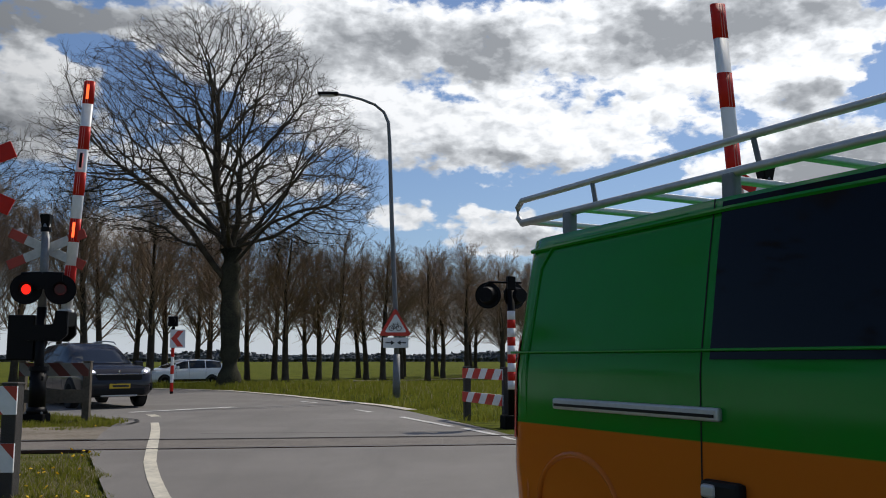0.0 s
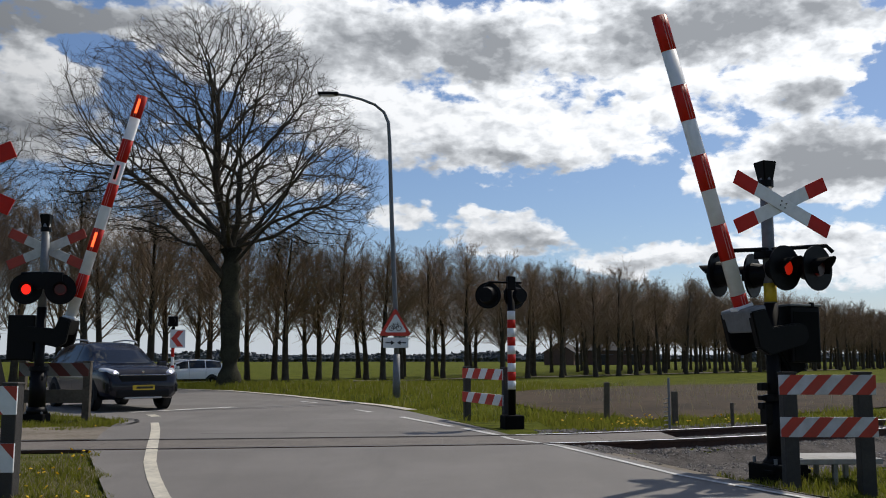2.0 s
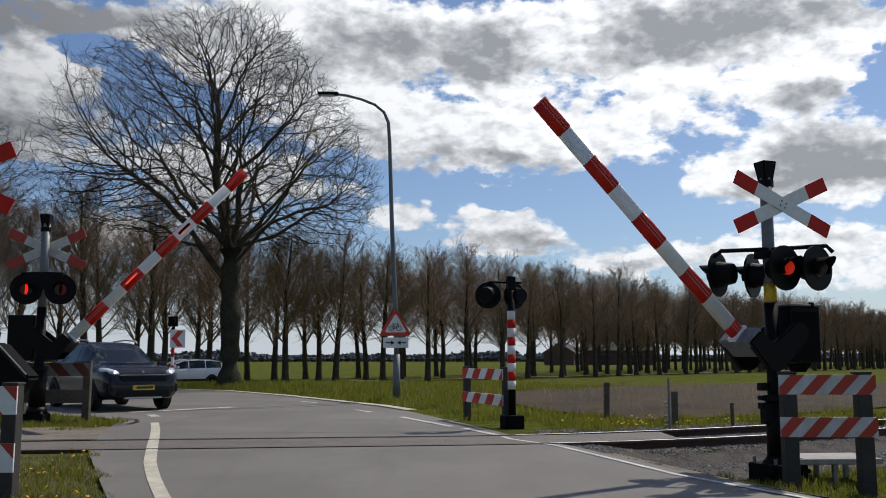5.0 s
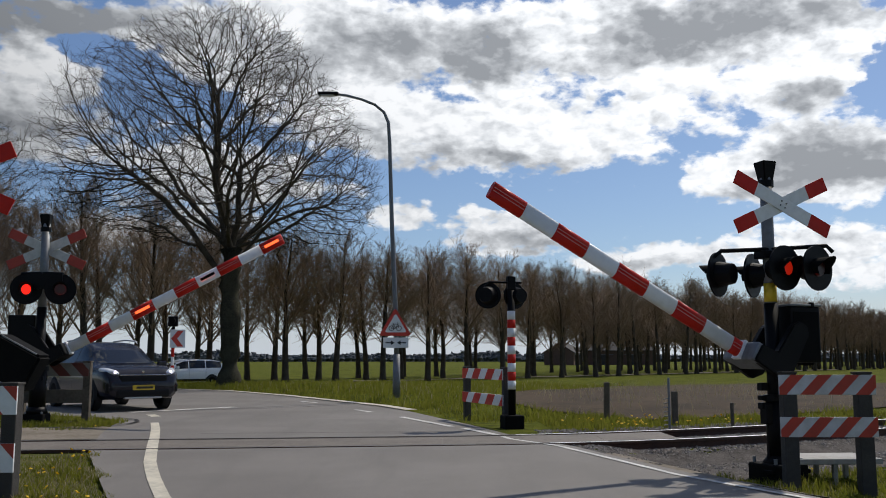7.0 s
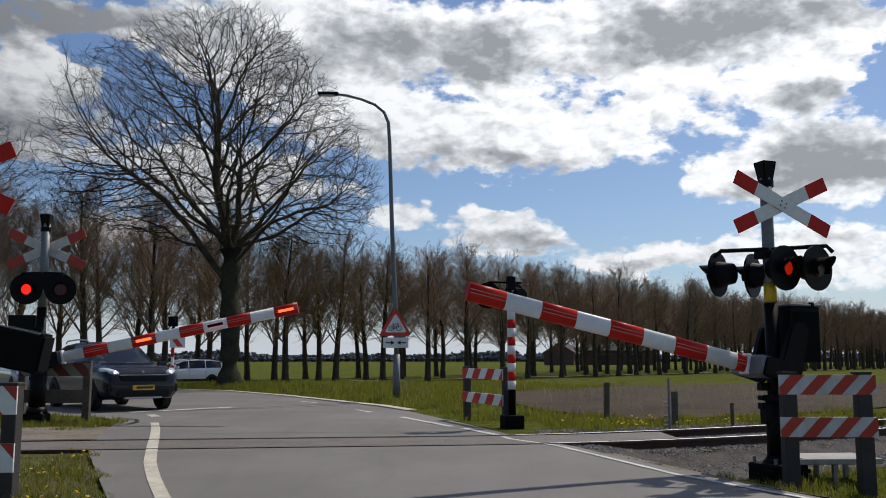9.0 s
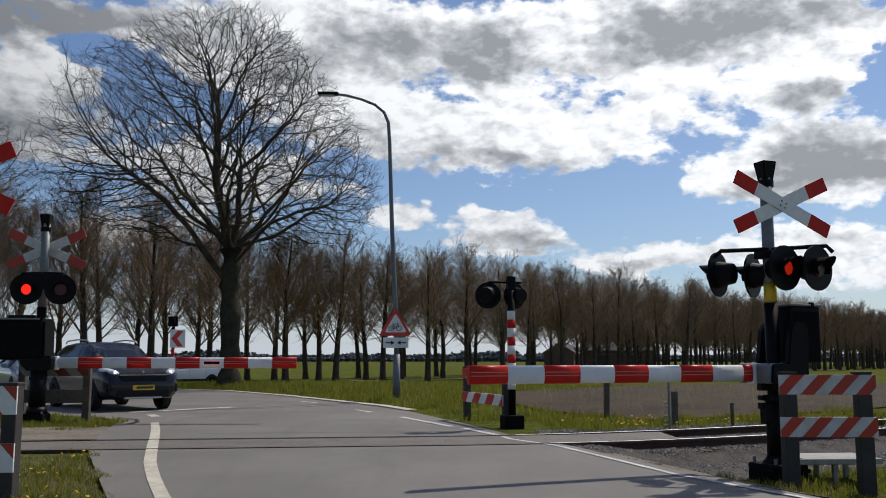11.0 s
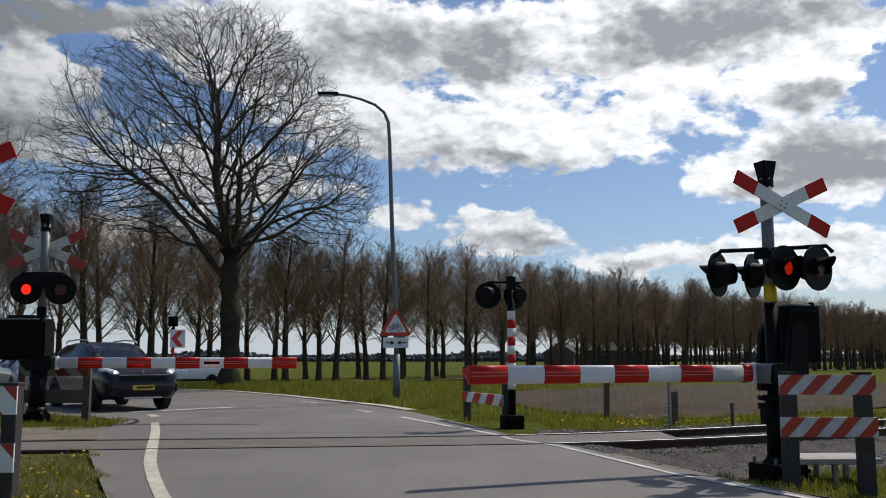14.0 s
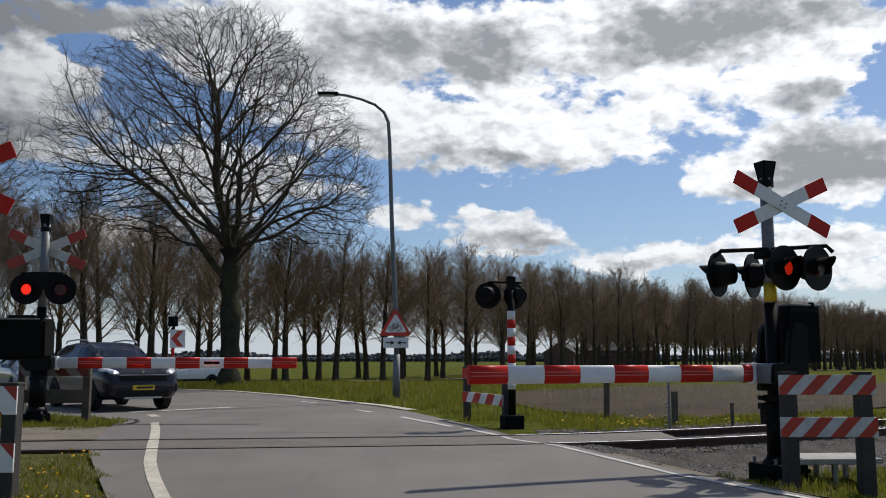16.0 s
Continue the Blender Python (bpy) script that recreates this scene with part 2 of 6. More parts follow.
M = {
    "grass_ground": ground_material(),
    "asphalt": asphalt_material(),
    "blade": material("grass_blade", (0.128, 0.158, 0.013), 0.7, spec=0.1, grain=(0.225, 0.210, 0.042), wear=0.6, per_island=0.7, translucent=0.58),
    "straw": material("dry_grass", (0.42, 0.36, 0.22), 0.8, per_island=0.5, translucent=0.3),
    "dandelion": material("dandelion_yellow", (0.85, 0.58, 0.02), 0.7, translucent=0.3),
    "soil": material("ploughed_soil", (0.082, 0.060, 0.040), 0.95, grain=(0.038, 0.030, 0.023), grain_scale=5, wear=0.9, bump=1.0, bump_scale=3.0, spec=0.1),
    "verge": material("verge_earth", (0.120, 0.110, 0.050), 0.95, grain=(0.070, 0.078, 0.022), grain_scale=9, wear=0.9, bump=0.9, bump_scale=20, spec=0.05),
    "sand": material("trodden_earth", (0.23, 0.20, 0.165), 0.95, grain=(0.12, 0.105, 0.075), grain_scale=9, wear=0.8, bump=0.8, bump_scale=25, spec=0.1),
    "stone": material("ballast_stone", (0.24, 0.22, 0.205), 0.85, grain=(0.075, 0.066, 0.06), wear=0.6, per_island=0.8, bump=0.3),
    "ballast_bed": material("gravel_bed", (0.115, 0.103, 0.095), 0.95, grain=(0.042, 0.037, 0.033), grain_scale=22, wear=0.95, bump=1.0, bump_scale=30, spec=0.1),
    "line": material("road_paint", (0.62, 0.61, 0.58), 0.7, grain=(0.26, 0.25, 0.24), grain_scale=18, wear=0.75),
    "line_old": material("worn_road_paint", (0.62, 0.57, 0.46), 0.65, grain=(0.32, 0.30, 0.25), grain_scale=12, wear=0.7),
    "rubber_plate": material("crossing_slab", (0.155, 0.135, 0.115), 0.8, grain=(0.095, 0.082, 0.07), grain_scale=14, wear=0.7, bump=0.3),
    "rail_rust": material("rail_rust", (0.075, 0.035, 0.022), 0.8, grain=(0.035, 0.018, 0.014), grain_scale=25, wear=0.7, bump=0.3),
    "rail_top": material("rail_polished", (0.85, 0.84, 0.84), 0.5, metal=1.0, wear=0.2),
    "rail_dull": material("rail_dull", (0.13, 0.12, 0.115), 0.6, metal=0.3, wear=0.4),
    "groove": material("groove_dark", (0.018, 0.016, 0.015), 0.9),
    "concrete": material("concrete", (0.40, 0.39, 0.37), 0.85, grain=(0.24, 0.23, 0.21), grain_scale=10, wear=0.6, bump=0.3),
    "bark": material("bark", (0.088, 0.074, 0.056), 0.95, grain=(0.040, 0.034, 0.028), grain_scale=16, wear=0.85, bump=0.9, bump_scale=22, spec=0.1),
    "bark_green": material("mossy_bark", (0.075, 0.070, 0.048), 0.95, grain=(0.036, 0.032, 0.024), grain_scale=14, wear=0.85, bump=0.9, bump_scale=20, spec=0.1),
    "twig": material("twigs", (0.285, 0.208, 0.148), 0.9, grain=(0.190, 0.138, 0.098), wear=0.6, per_object=0.4, spec=0.05),
    "twig_grey": material("grey_twigs", (0.060, 0.050, 0.038), 0.9, grain=(0.034, 0.029, 0.023), wear=0.6, spec=0.1),
    # distance haze is put into this lightened blue-grey colour
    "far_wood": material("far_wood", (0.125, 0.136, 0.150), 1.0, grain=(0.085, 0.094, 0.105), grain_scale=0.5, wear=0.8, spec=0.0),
    "red": material("signal_red", (0.60, 0.022, 0.012), 0.40, grain=(0.42, 0.02, 0.012), grain_scale=12, wear=0.35, spec=0.2),
    "red_dull": material("faded_red", (0.44, 0.045, 0.025), 0.5, grain=(0.30, 0.05, 0.03), grain_scale=10, wear=0.5),
    "white": material("signal_white", (0.86, 0.86, 0.86), 0.38, grain=(0.55, 0.55, 0.52), grain_scale=9, wear=0.35),
    "seam": material("pale_red_seam", (0.62, 0.22, 0.20), 0.45, grain=(0.5, 0.12, 0.1), wear=0.4),
    # both board colours are lowered for the shade on the fence's near side
    "red_worn_shaded": material("shaded_worn_red_board", (0.50, 0.045, 0.022), 0.55, grain=(0.34, 0.05, 0.03), grain_scale=9, wear=0.7),
    "white_worn_shaded": material("shaded_worn_white_board", (0.62, 0.62, 0.63), 0.55, grain=(0.40, 0.39, 0.37), grain_scale=7, wear=0.7),
    "white_dull": material("weathered_white", (0.62, 0.62, 0.60), 0.5, grain=(0.40, 0.39, 0.36), grain_scale=8, wear=0.6),
    "black": material("black_enamel", (0.004, 0.004, 0.005), 0.48, grain=(0.009, 0.008, 0.008), grain_scale=10, wear=0.5, spec=0.14),
    "black_matt": material("black_matt", (0.005, 0.005, 0.005), 0.85, grain=(0.010, 0.010, 0.010), wear=0.5, spec=0.1),
    "zinc": material("galvanised_steel", (0.20, 0.21, 0.225), 0.55, metal=0.3, grain=(0.12, 0.125, 0.13), grain_scale=14, wear=0.6),
    "alu": material("aluminium", (0.52, 0.53, 0.54), 0.45, metal=0.6, grain=(0.34, 0.34, 0.35), wear=0.4),
    # fence boards seen from behind: their shade is darkened into both colours
    "white_back": material("shaded_white_board", (0.22, 0.21, 0.195), 0.6, grain=(0.13, 0.125, 0.11), grain_scale=8, wear=0.7),
    "red_back": material("shaded_red_board", (0.12, 0.022, 0.015), 0.6, grain=(0.07, 0.02, 0.015), grain_scale=8, wear=0.7),
    "yellow": material("yellow_plate", (0.75, 0.52, 0.03), 0.5, wear=0.3),
    "wood": material("weathered_post", (0.135, 0.115, 0.090), 0.9, grain=(0.065, 0.055, 0.045), grain_scale=20, wear=0.8, bump=0.6, spec=0.2),
    "tarred": material("tarred_post", (0.040, 0.036, 0.033), 0.85, grain=(0.075, 0.068, 0.06), grain_scale=20, wear=0.6, bump=0.5),
    "sign_back": material("grey_sheet", (0.50, 0.51, 0.52), 0.5, wear=0.3),
    "sign_white": material("sign_white", (0.82, 0.82, 0.82), 0.45, grain=(0.66, 0.66, 0.64), grain_scale=8, wear=0.3),
    "sign_red": material("sign_red", (0.62, 0.05, 0.03), 0.45, grain=(0.48, 0.05, 0.03), grain_scale=8, wear=0.3),
    "ink": material("black_ink", (0.02, 0.02, 0.02), 0.5),
    "lens_dark": material("unlit_red_lens", (0.035, 0.003, 0.003), 0.35, coat=0.1),
    "lens_lit": glowing("lit_red_lamp", (1.0, 0.012, 0.004), 1.9),
    "lens_dim": glowing("lit_red_lamp_turned_away", (1.0, 0.03, 0.008), 0.32),
    "strip_lit": glowing("lit_boom_lamp", (1.0, 0.10, 0.025), 2.6),
    "headlight": glowing("lit_headlight", (0.88, 0.80, 1.0), 3.0),
    "lamp_glass": material("lamp_glass", (0.72, 0.74, 0.78), 0.12, coat=1.0),
    "suv_paint": material("grey_car_paint", (0.010, 0.010, 0.018), 0.22, metal=0.0, grain=(0.008, 0.007, 0.014), wear=0.3, coat=0.35, spec=0.3),
    "white_paint": material("white_car_paint", (0.88, 0.88, 0.90), 0.30, grain=(0.80, 0.80, 0.82), wear=0.3, coat=1.0),
    "blue_paint": material("pale_blue_car_paint", (0.20, 0.25, 0.32), 0.30, grain=(0.17, 0.21, 0.27), wear=0.3, coat=1.0),
    "glass": glass_material("car_glass", (0.010, 0.012, 0.016)),
    "glass_tint": glass_material("tinted_glass", (0.003, 0.004, 0.008), 0.03, 1.28),
    "tyre": material("tyre_rubber", (0.018, 0.018, 0.018), 0.85, bump=0.3),
    "rim": material("wheel_rim", (0.36, 0.37, 0.38), 0.35, metal=0.8),
    "trim": material("black_trim", (0.006, 0.006, 0.006), 0.6, spec=0.25),
    "chrome": material("chrome", (0.75, 0.75, 0.76), 0.12, metal=1.0),
    "brick": material("farm_brick", (0.13, 0.075, 0.055), 0.9, grain=(0.08, 0.05, 0.04), grain_scale=4, wear=0.6),
    "roof_tile": material("dark_roof_tiles", (0.055, 0.050, 0.050), 0.9, grain=(0.035, 0.032, 0.032), grain_scale=4, wear=0.7),
}


def van_paint():
    """Green over orange livery with a straight parting line."""
    m = material("van_paint", (0.007, 0.225, 0.020), 0.10, grain=(0.006, 0.185, 0.017), grain_scale=6, wear=0.4, coat=0.0, spec=0.20)
    n = Nodes(m.node_tree)
    b = m.node_tree.nodes["Principled BSDF"]
    old = b.inputs["Base Color"].links[0].from_socket
    sep = n.add("ShaderNodeSeparateXYZ")
    n.link(n.add("ShaderNodeTexCoord").outputs["Object"], sep.inputs[0])
    n.link(n.mix(n.range(sep.outputs[2], 1.104, 1.096), old, (0.62, 0.150, 0.014)), b.inputs["Base Color"])
    return m


M["van_paint"] = van_paint()

# ---------------------------------------------------------------- mesh helpers


def part(name, bm, mat, parent=None, label="", smooth=False):
    """Link a bmesh as one mesh object, under a thing or a part."""
    me = bpy.data.meshes.new(name)
    bm.to_mesh(me)
    bm.free()
    if smooth:
        me.polygons.foreach_set("use_smooth", [True] * len(me.polygons))
    for m in mat if isinstance(mat, (list, tuple)) else [mat]:
        me.materials.append(m)
    ob = new(name, me)
    if parent is not None:
        ob.parent = parent
    if label:
        tagged(ob, label)
    return ob


def mesh_ob(name, verts, faces, mat, parent=None, label="", smooth=False):
    me = bpy.data.meshes.new(name)
    me.from_pydata([tuple(v) for v in verts], [], faces)
    if smooth:
        me.polygons.foreach_set("use_smooth", [True] * len(me.polygons))
    me.materials.append(mat)
    me.update()
    ob = new(name, me)
    if parent is not None:
        ob.parent = parent
    if label:
        tagged(ob, label)
    return ob


def box(size, at=(0, 0, 0), bevel=0.0, m=None, bm=None):
    bm = bm or bmesh.new()
    r = bmesh.ops.create_cube(bm, size=1.0)
    vs = r["verts"]
    bmesh.ops.scale(bm, vec=size, verts=vs)
    if bevel:
        es = list({e for v in vs for e in v.link_edges})
        o = bmesh.ops.bevel(bm, geom=es, offset=bevel, segments=2, affect="EDGES", profile=0.5)
        vs = list({v for f in o["faces"] for v in f.verts} | {v for v in vs if v.is_valid})
    if m is not None:
        bmesh.ops.transform(bm, matrix=m, verts=vs)
    bmesh.ops.translate(bm, vec=at, verts=vs)
    return bm


def rod(p, q, r, r2=None, seg=12, bm=None, cap=True):
    """A round bar from p to q."""
    bm = bm or bmesh.new()
    p, q = Vector(p), Vector(q)
    d = q - p
    m = Matrix.Translation((p + q) / 2) @ d.to_track_quat("Z", "Y").to_matrix().to_4x4()
    bmesh.ops.create_cone(bm, cap_ends=cap, segments=seg, radius1=r, radius2=r if r2 is None else r2, depth=d.length, matrix=m)
    return bm


def tube(points, r, seg=10, bm=None):
    """A bent round tube along points."""
    bm = bm or bmesh.new()
    pts = [Vector(p) for p in points]
    rings = []
    for i, p in enumerate(pts):
        d = (pts[min(i + 1, len(pts) - 1)] - pts[max(i - 1, 0)]).normalized()
        q = d.to_track_quat("Z", "Y")
        rr = r[i] if isinstance(r, (list, tuple)) else r
        rings.append([bm.verts.new(p + q @ Vector((math.cos(a) * rr, math.sin(a) * rr, 0))) for a in (2 * math.pi * k / seg for k in range(seg))])
    for a, b in zip(rings, rings[1:]):
        for k in range(seg):
            bm.faces.new((a[k], a[(k + 1) % seg], b[(k + 1) % seg], b[k]))
    bm.faces.new(rings[0][::-1])
    bm.faces.new(rings[-1])
    return bm


def plate(points, depth, bm=None, bevel=0.0):
    """A flat plate from an outline in the xz plane, thickened along y from 0 to depth."""
    bm = bm or bmesh.new()
    a = [bm.verts.new((x, 0, z)) for x, z in points]
    f = bm.faces.new(a)
    r = bmesh.ops.extrude_face_region(bm, geom=[f])
    bmesh.ops.translate(bm, vec=(0, depth, 0), verts=[v for v in r["geom"] if isinstance(v, bmesh.types.BMVert)])
    bmesh.ops.recalc_face_normals(bm, faces=bm.faces)
    return bm


def moved(bm, m):
    bmesh.ops.transform(bm, matrix=m, verts=bm.verts)
    return bm


def thing(name, at, label, category, group="", rz=0.0, kind=""):
    ob = new(name)
    ob.matrix_world = pose(*at, 0, 0, rz)
    ob.empty_display_size = 0.2
    return tagged(ob, label, category, group, kind)


# ---------------------------------------------------------------- ground, road and track


def track_y(x):
    """Middle of the railway track, bending slightly."""
    x = np.asarray(x, float)
    right = np.where(x < 5.4, 13.65 + 0.135 * x + 0.0427 * x * x, 15.62 + 0.56 * (x - 5.4))
    return np.where(x < 0, 13.65 + 0.135 * x, right)


def road_left(y):
    return np.interp(y, [-40, 9.15, 10.9, 12.15, 15.0, 18.27], [24.0, -3.3, -4.1, -4.66, -5.55, -6.4])


def road_right(y):
    return np.interp(y, [-40, 9.5, 10.2, 10.7, 12.2, 13.93, 17.2, 18.27], [34.0, 3.95, 3.45, 3.0, 2.15, 1.28, 0.45, 0.12])


def road_z(x, y):
    """The road climbs gently towards the crossing from the near side."""
    s = track_y(x) - 0.75 - y
    return -np.clip(0.055 * (s - 0.4), 0, 0.22)


def smooth01(a):
    a = np.clip(a, 0, 1)
    return a * a * (3 - 2 * a)


def ground_z(x, y):
    x, y = np.asarray(x, float), np.asarray(y, float)
    z = road_z(x, y) - 0.025
    s = track_y(x) - y
    # the verge on the near side drops below the road
    z = z - 0.20 * smooth01((x - road_right(np.minimum(y, 18.2)) - 0.15) / 1.1) * smooth01((s - 0.9) / 0.9)
    # track bed beside the road lies a little lower
    off = np.maximum(x - road_right(np.minimum(y, 18.2)) - 0.5, road_left(np.minimum(y, 18.2)) - 2.6 - x)
    z = z - 0.09 * smooth01(off / 0.8) * smooth01((1.9 - np.abs(s)) / 0.6)
    # low bank behind the crossing, along the bend
    z = z + 0.16 * smooth01((x - np.interp(y, [17, 24, 31, 37], [0.9, -1.2, -4.8, -9.5])) / 1.6) * smooth01((y - 18.5) / 4) * smooth01((46 - y) / 10)
    z = z + 0.03 * np.sin(x * 1.7 + y * 0.9) * np.sin(y * 1.3 - x * 0.4) * smooth01((y - 19) / 5)
    # fields a little below the road
    return z - 0.25 * smooth01((y - 40) / 25)


def grid_mesh(name, xs, ys, zf, mat, label="", kind="structure", category=""):
    gx, gy = np.meshgrid(xs, ys)
    gz = zf(gx, gy)
    v = np.stack([gx, gy, gz], -1).reshape(-1, 3)
    w = len(xs)
    faces = [(j * w + i, j * w + i + 1, (j + 1) * w + i + 1, (j + 1) * w + i) for j in range(len(ys) - 1) for i in range(w - 1)]
    ob = mesh_ob(name, v.tolist(), faces, mat, smooth=True)
    return tagged(ob, label, category, "", kind)


def make_ground():
    xs = np.concatenate([-np.geomspace(3000, 16, 22), np.arange(-15, 15, 0.35), np.geomspace(15.5, 3000, 24)])
    ys = np.concatenate([-np.geomspace(3000, 8, 14), np.arange(-7, 36, 0.35), np.geomspace(37, 4000, 34)])
    grid_mesh("ground", xs, ys, ground_z, M["grass_ground"], "flat green farmland with rough grass verges", category="ground")


def make_road():
    ys = np.concatenate([np.arange(-40, 6, 2.0), np.arange(6, 18.3, 0.4), [18.27]])
    verts, faces, w = [], [], 9
    for y in ys:
        for k in range(w):
            x = road_left(y) + (road_right(y) - road_left(y)) * k / (w - 1)
            verts.append((x, y, float(road_z(x, y)) + 0.012))
    for j in range(len(ys) - 1):
        for i in range(w - 1):
            faces.append((j * w + i, j * w + i + 1, (j + 1) * w + i + 1, (j + 1) * w + i))
    # beyond the crossing the road bends away; a side road joins at the stop line
    k0 = len(verts) - w
    rim = [(-1.55, 24.1), (-2.75, 26.4), (-5.15, 30.9), (-8.1, 35.4), (-11, 37.5), (-20, 40.4), (-45, 46), (-45, 27), (-22, 22.8), (-12, 21.0), (-9.0, 20.1), (-7.2, 19.2)]
    n = len(verts)
    verts += [(x, y, 0.012) for x, y in rim]
    faces.append(tuple(range(k0, k0 + w)) + tuple(range(n, n + len(rim))))
    tagged(mesh_ob("road", verts, faces, M["asphalt"]), "grey asphalt road bending away behind the crossing", "road", "", "structure")


def stripe(name, pts, width, mat, label, lift=0.0195):
    """A painted strip along points on the road."""
    pts = [Vector((x, y, 0)) for x, y in pts]
    fine = []
    for a, b in zip(pts, pts[1:]):
        k = max(1, int((b - a).length / 0.5))
        fine += [a.lerp(b, i / k) for i in range(k)]
    fine.append(pts[-1])
    verts, faces = [], []
    for i, p in enumerate(fine):
        d = (fine[min(i + 1, len(fine) - 1)] - fine[max(0, i - 1)]).normalized()
        o = Vector((-d.y, d.x, 0)) * width / 2
        for q in (p - o, p + o):
            verts.append((q.x, q.y, float(road_z(q.x, q.y)) + lift))
    for i in range(len(fine) - 1):
        faces.append((2 * i, 2 * i + 1, 2 * i + 3, 2 * i + 2))
    return tagged(mesh_ob(name, verts, faces, mat), label, "road marking", "road markings", "structure")


def make_markings():
    stripe("edge_line_left", [(-5.46, 17.47), (-4.88, 15.68), (-4.44, 14.23), (-4.06, 12.94), (-3.74, 11.87), (-3.55, 11.23), (-3.35, 10.67), (-3.16, 10.16), (-2.96, 9.66), (-2.78, 9.22), (-2.08, 7.72), (2.5, 1.0), (5.5, -5)], 0.15, M["line_old"], "worn cream edge line painted along the road")
    stripe("edge_line_dash", [(-6.35, 20.0), (-6.0, 19.3)], 0.2, M["line_old"], "short worn white dash before the stop line")
    stripe("stop_line", [(-7.1, 20.85), (-5.25, 23.2)], 0.26, M["line"], "white stop line across the side lane")
    stripe("edge_line_right", [(0.92, 14.4), (1.02, 13.9), (1.85, 12.35), (2.7, 10.75), (3.2, 10.15), (3.75, 9.45), (5.0, 7.6), (9, 2)], 0.085, M["line"], "white edge line painted along the road")
    for a, b in (((0.36, 16.05), (0.87, 14.62)), ((-0.87, 19.2), (0.16, 16.45)), ((-2.08, 21.95), (-1.63, 20.95)), ((-4.05, 26.3), (-3.5, 25.5))):
        stripe("edge_dash", [a, b], 0.13, M["line"], "white dashed edge marking on asphalt")
    stripe("kerb_strip", [(-0.75, 21.7), (-1.5, 23.7), (-2.85, 26.15), (-5.25, 30.65), (-8.2, 35.1), (-11, 37.2), (-20, 40.1)], 0.3, M["line_old"], "cream concrete strip along the outer bend", 0.034)


def make_track():
    xs = np.concatenate([np.linspace(-40, -7, 16), np.linspace(-6.6, 9, 60), np.linspace(10, 60, 20)])
    prof = [(-0.036, 0.0), (0.036, 0.0), (0.036, -0.035), (0.010, -0.05), (0.010, -0.12), (0.065, -0.145), (0.065, -0.158), (-0.065, -0.158), (-0.065, -0.145), (-0.010, -0.12), (-0.010, -0.05), (-0.036, -0.035)]
    for off, nm in ((-0.75, "near"), (0.75, "far")):
        verts, top, faces, tf = [], [], [], []
        for x in xs:
            sl = float(track_y(x + 0.05) - track_y(x - 0.05)) / 0.1
            nv = Vector((-sl, 1, 0)).normalized()
            c = Vector((x, float(track_y(x)), 0.020)) + nv * off
            for a, z in prof:
                p = c + nv * a
                verts.append((p.x, p.y, p.z + z))
            for a in (-0.033, 0.033):
                p = c + nv * a
                top.append((p.x, p.y, p.z + 0.004))
        k = len(prof)
        for j in range(len(xs) - 1):
            for i in range(k):
                faces.append((j * k + i, (j + 1) * k + i, (j + 1) * k + (i + 1) % k, j * k + (i + 1) % k))
            tf.append((2 * j, 2 * j + 2, 2 * j + 3, 2 * j + 1))
        r = tagged(mesh_ob("rail", verts, faces, M["rail_rust"]), "rusty steel rail with a polished running surface", "rail", "rails", "structure")
        # the head is darker and duller where the rail runs in the road
        k = sum(1 for x in xs if x < 1.2)
        mesh_ob("road_surface", top[:2 * k + 2], tf[:k], M["rail_dull"], r, "dull dark rail head in the road")
        mesh_ob("running_surface", top[2 * k:], [tuple(i - 2 * k for i in q) for q in tf[k:]], M["rail_top"], r, "bright polished rail head")
        # flangeway grooves in the road beside each rail
        gv, gf = [], []
        gx = np.linspace(-5.2, 1.6, 40)
        for x in gx:
            y0 = float(track_y(x)) + off
            for a in ((0.03, 0.115) if off < 0 else (-0.115, -0.03)):
                gv.append((x, y0 + a, 0.0175))
        for j in range(len(gx) - 1):
            gf.append((2 * j, 2 * j + 2, 2 * j + 3, 2 * j + 1))
        tagged(mesh_ob("flangeway", gv, gf, M["groove"]), "dark groove beside the rail in the road", "groove", "grooves", "structure")
    # slabs between and beside the rails, running past the road's edge
    for x0 in np.arange(-8.4, 2.95, 1.2):
        for o0, o1 in ((-0.62, 0.62),):
            v = []
            for x, o in ((x0, o0), (x0 + 1.192, o0), (x0 + 1.192, o1), (x0, o1)):
                v.append((x, float(track_y(x)) + o))
            verts = [(x, y, 0.016) for x, y in v] + [(x, y, -0.14) for x, y in v]
            tagged(mesh_ob("crossing_slab", verts, [(0, 1, 2, 3), (4, 7, 6, 5), (0, 4, 5, 1), (1, 5, 6, 2), (2, 6, 7, 3), (3, 7, 4, 0)], M["rubber_plate"]),
                   "worn grey-brown slab laid between the rails", "crossing slab", "crossing slabs", "structure")


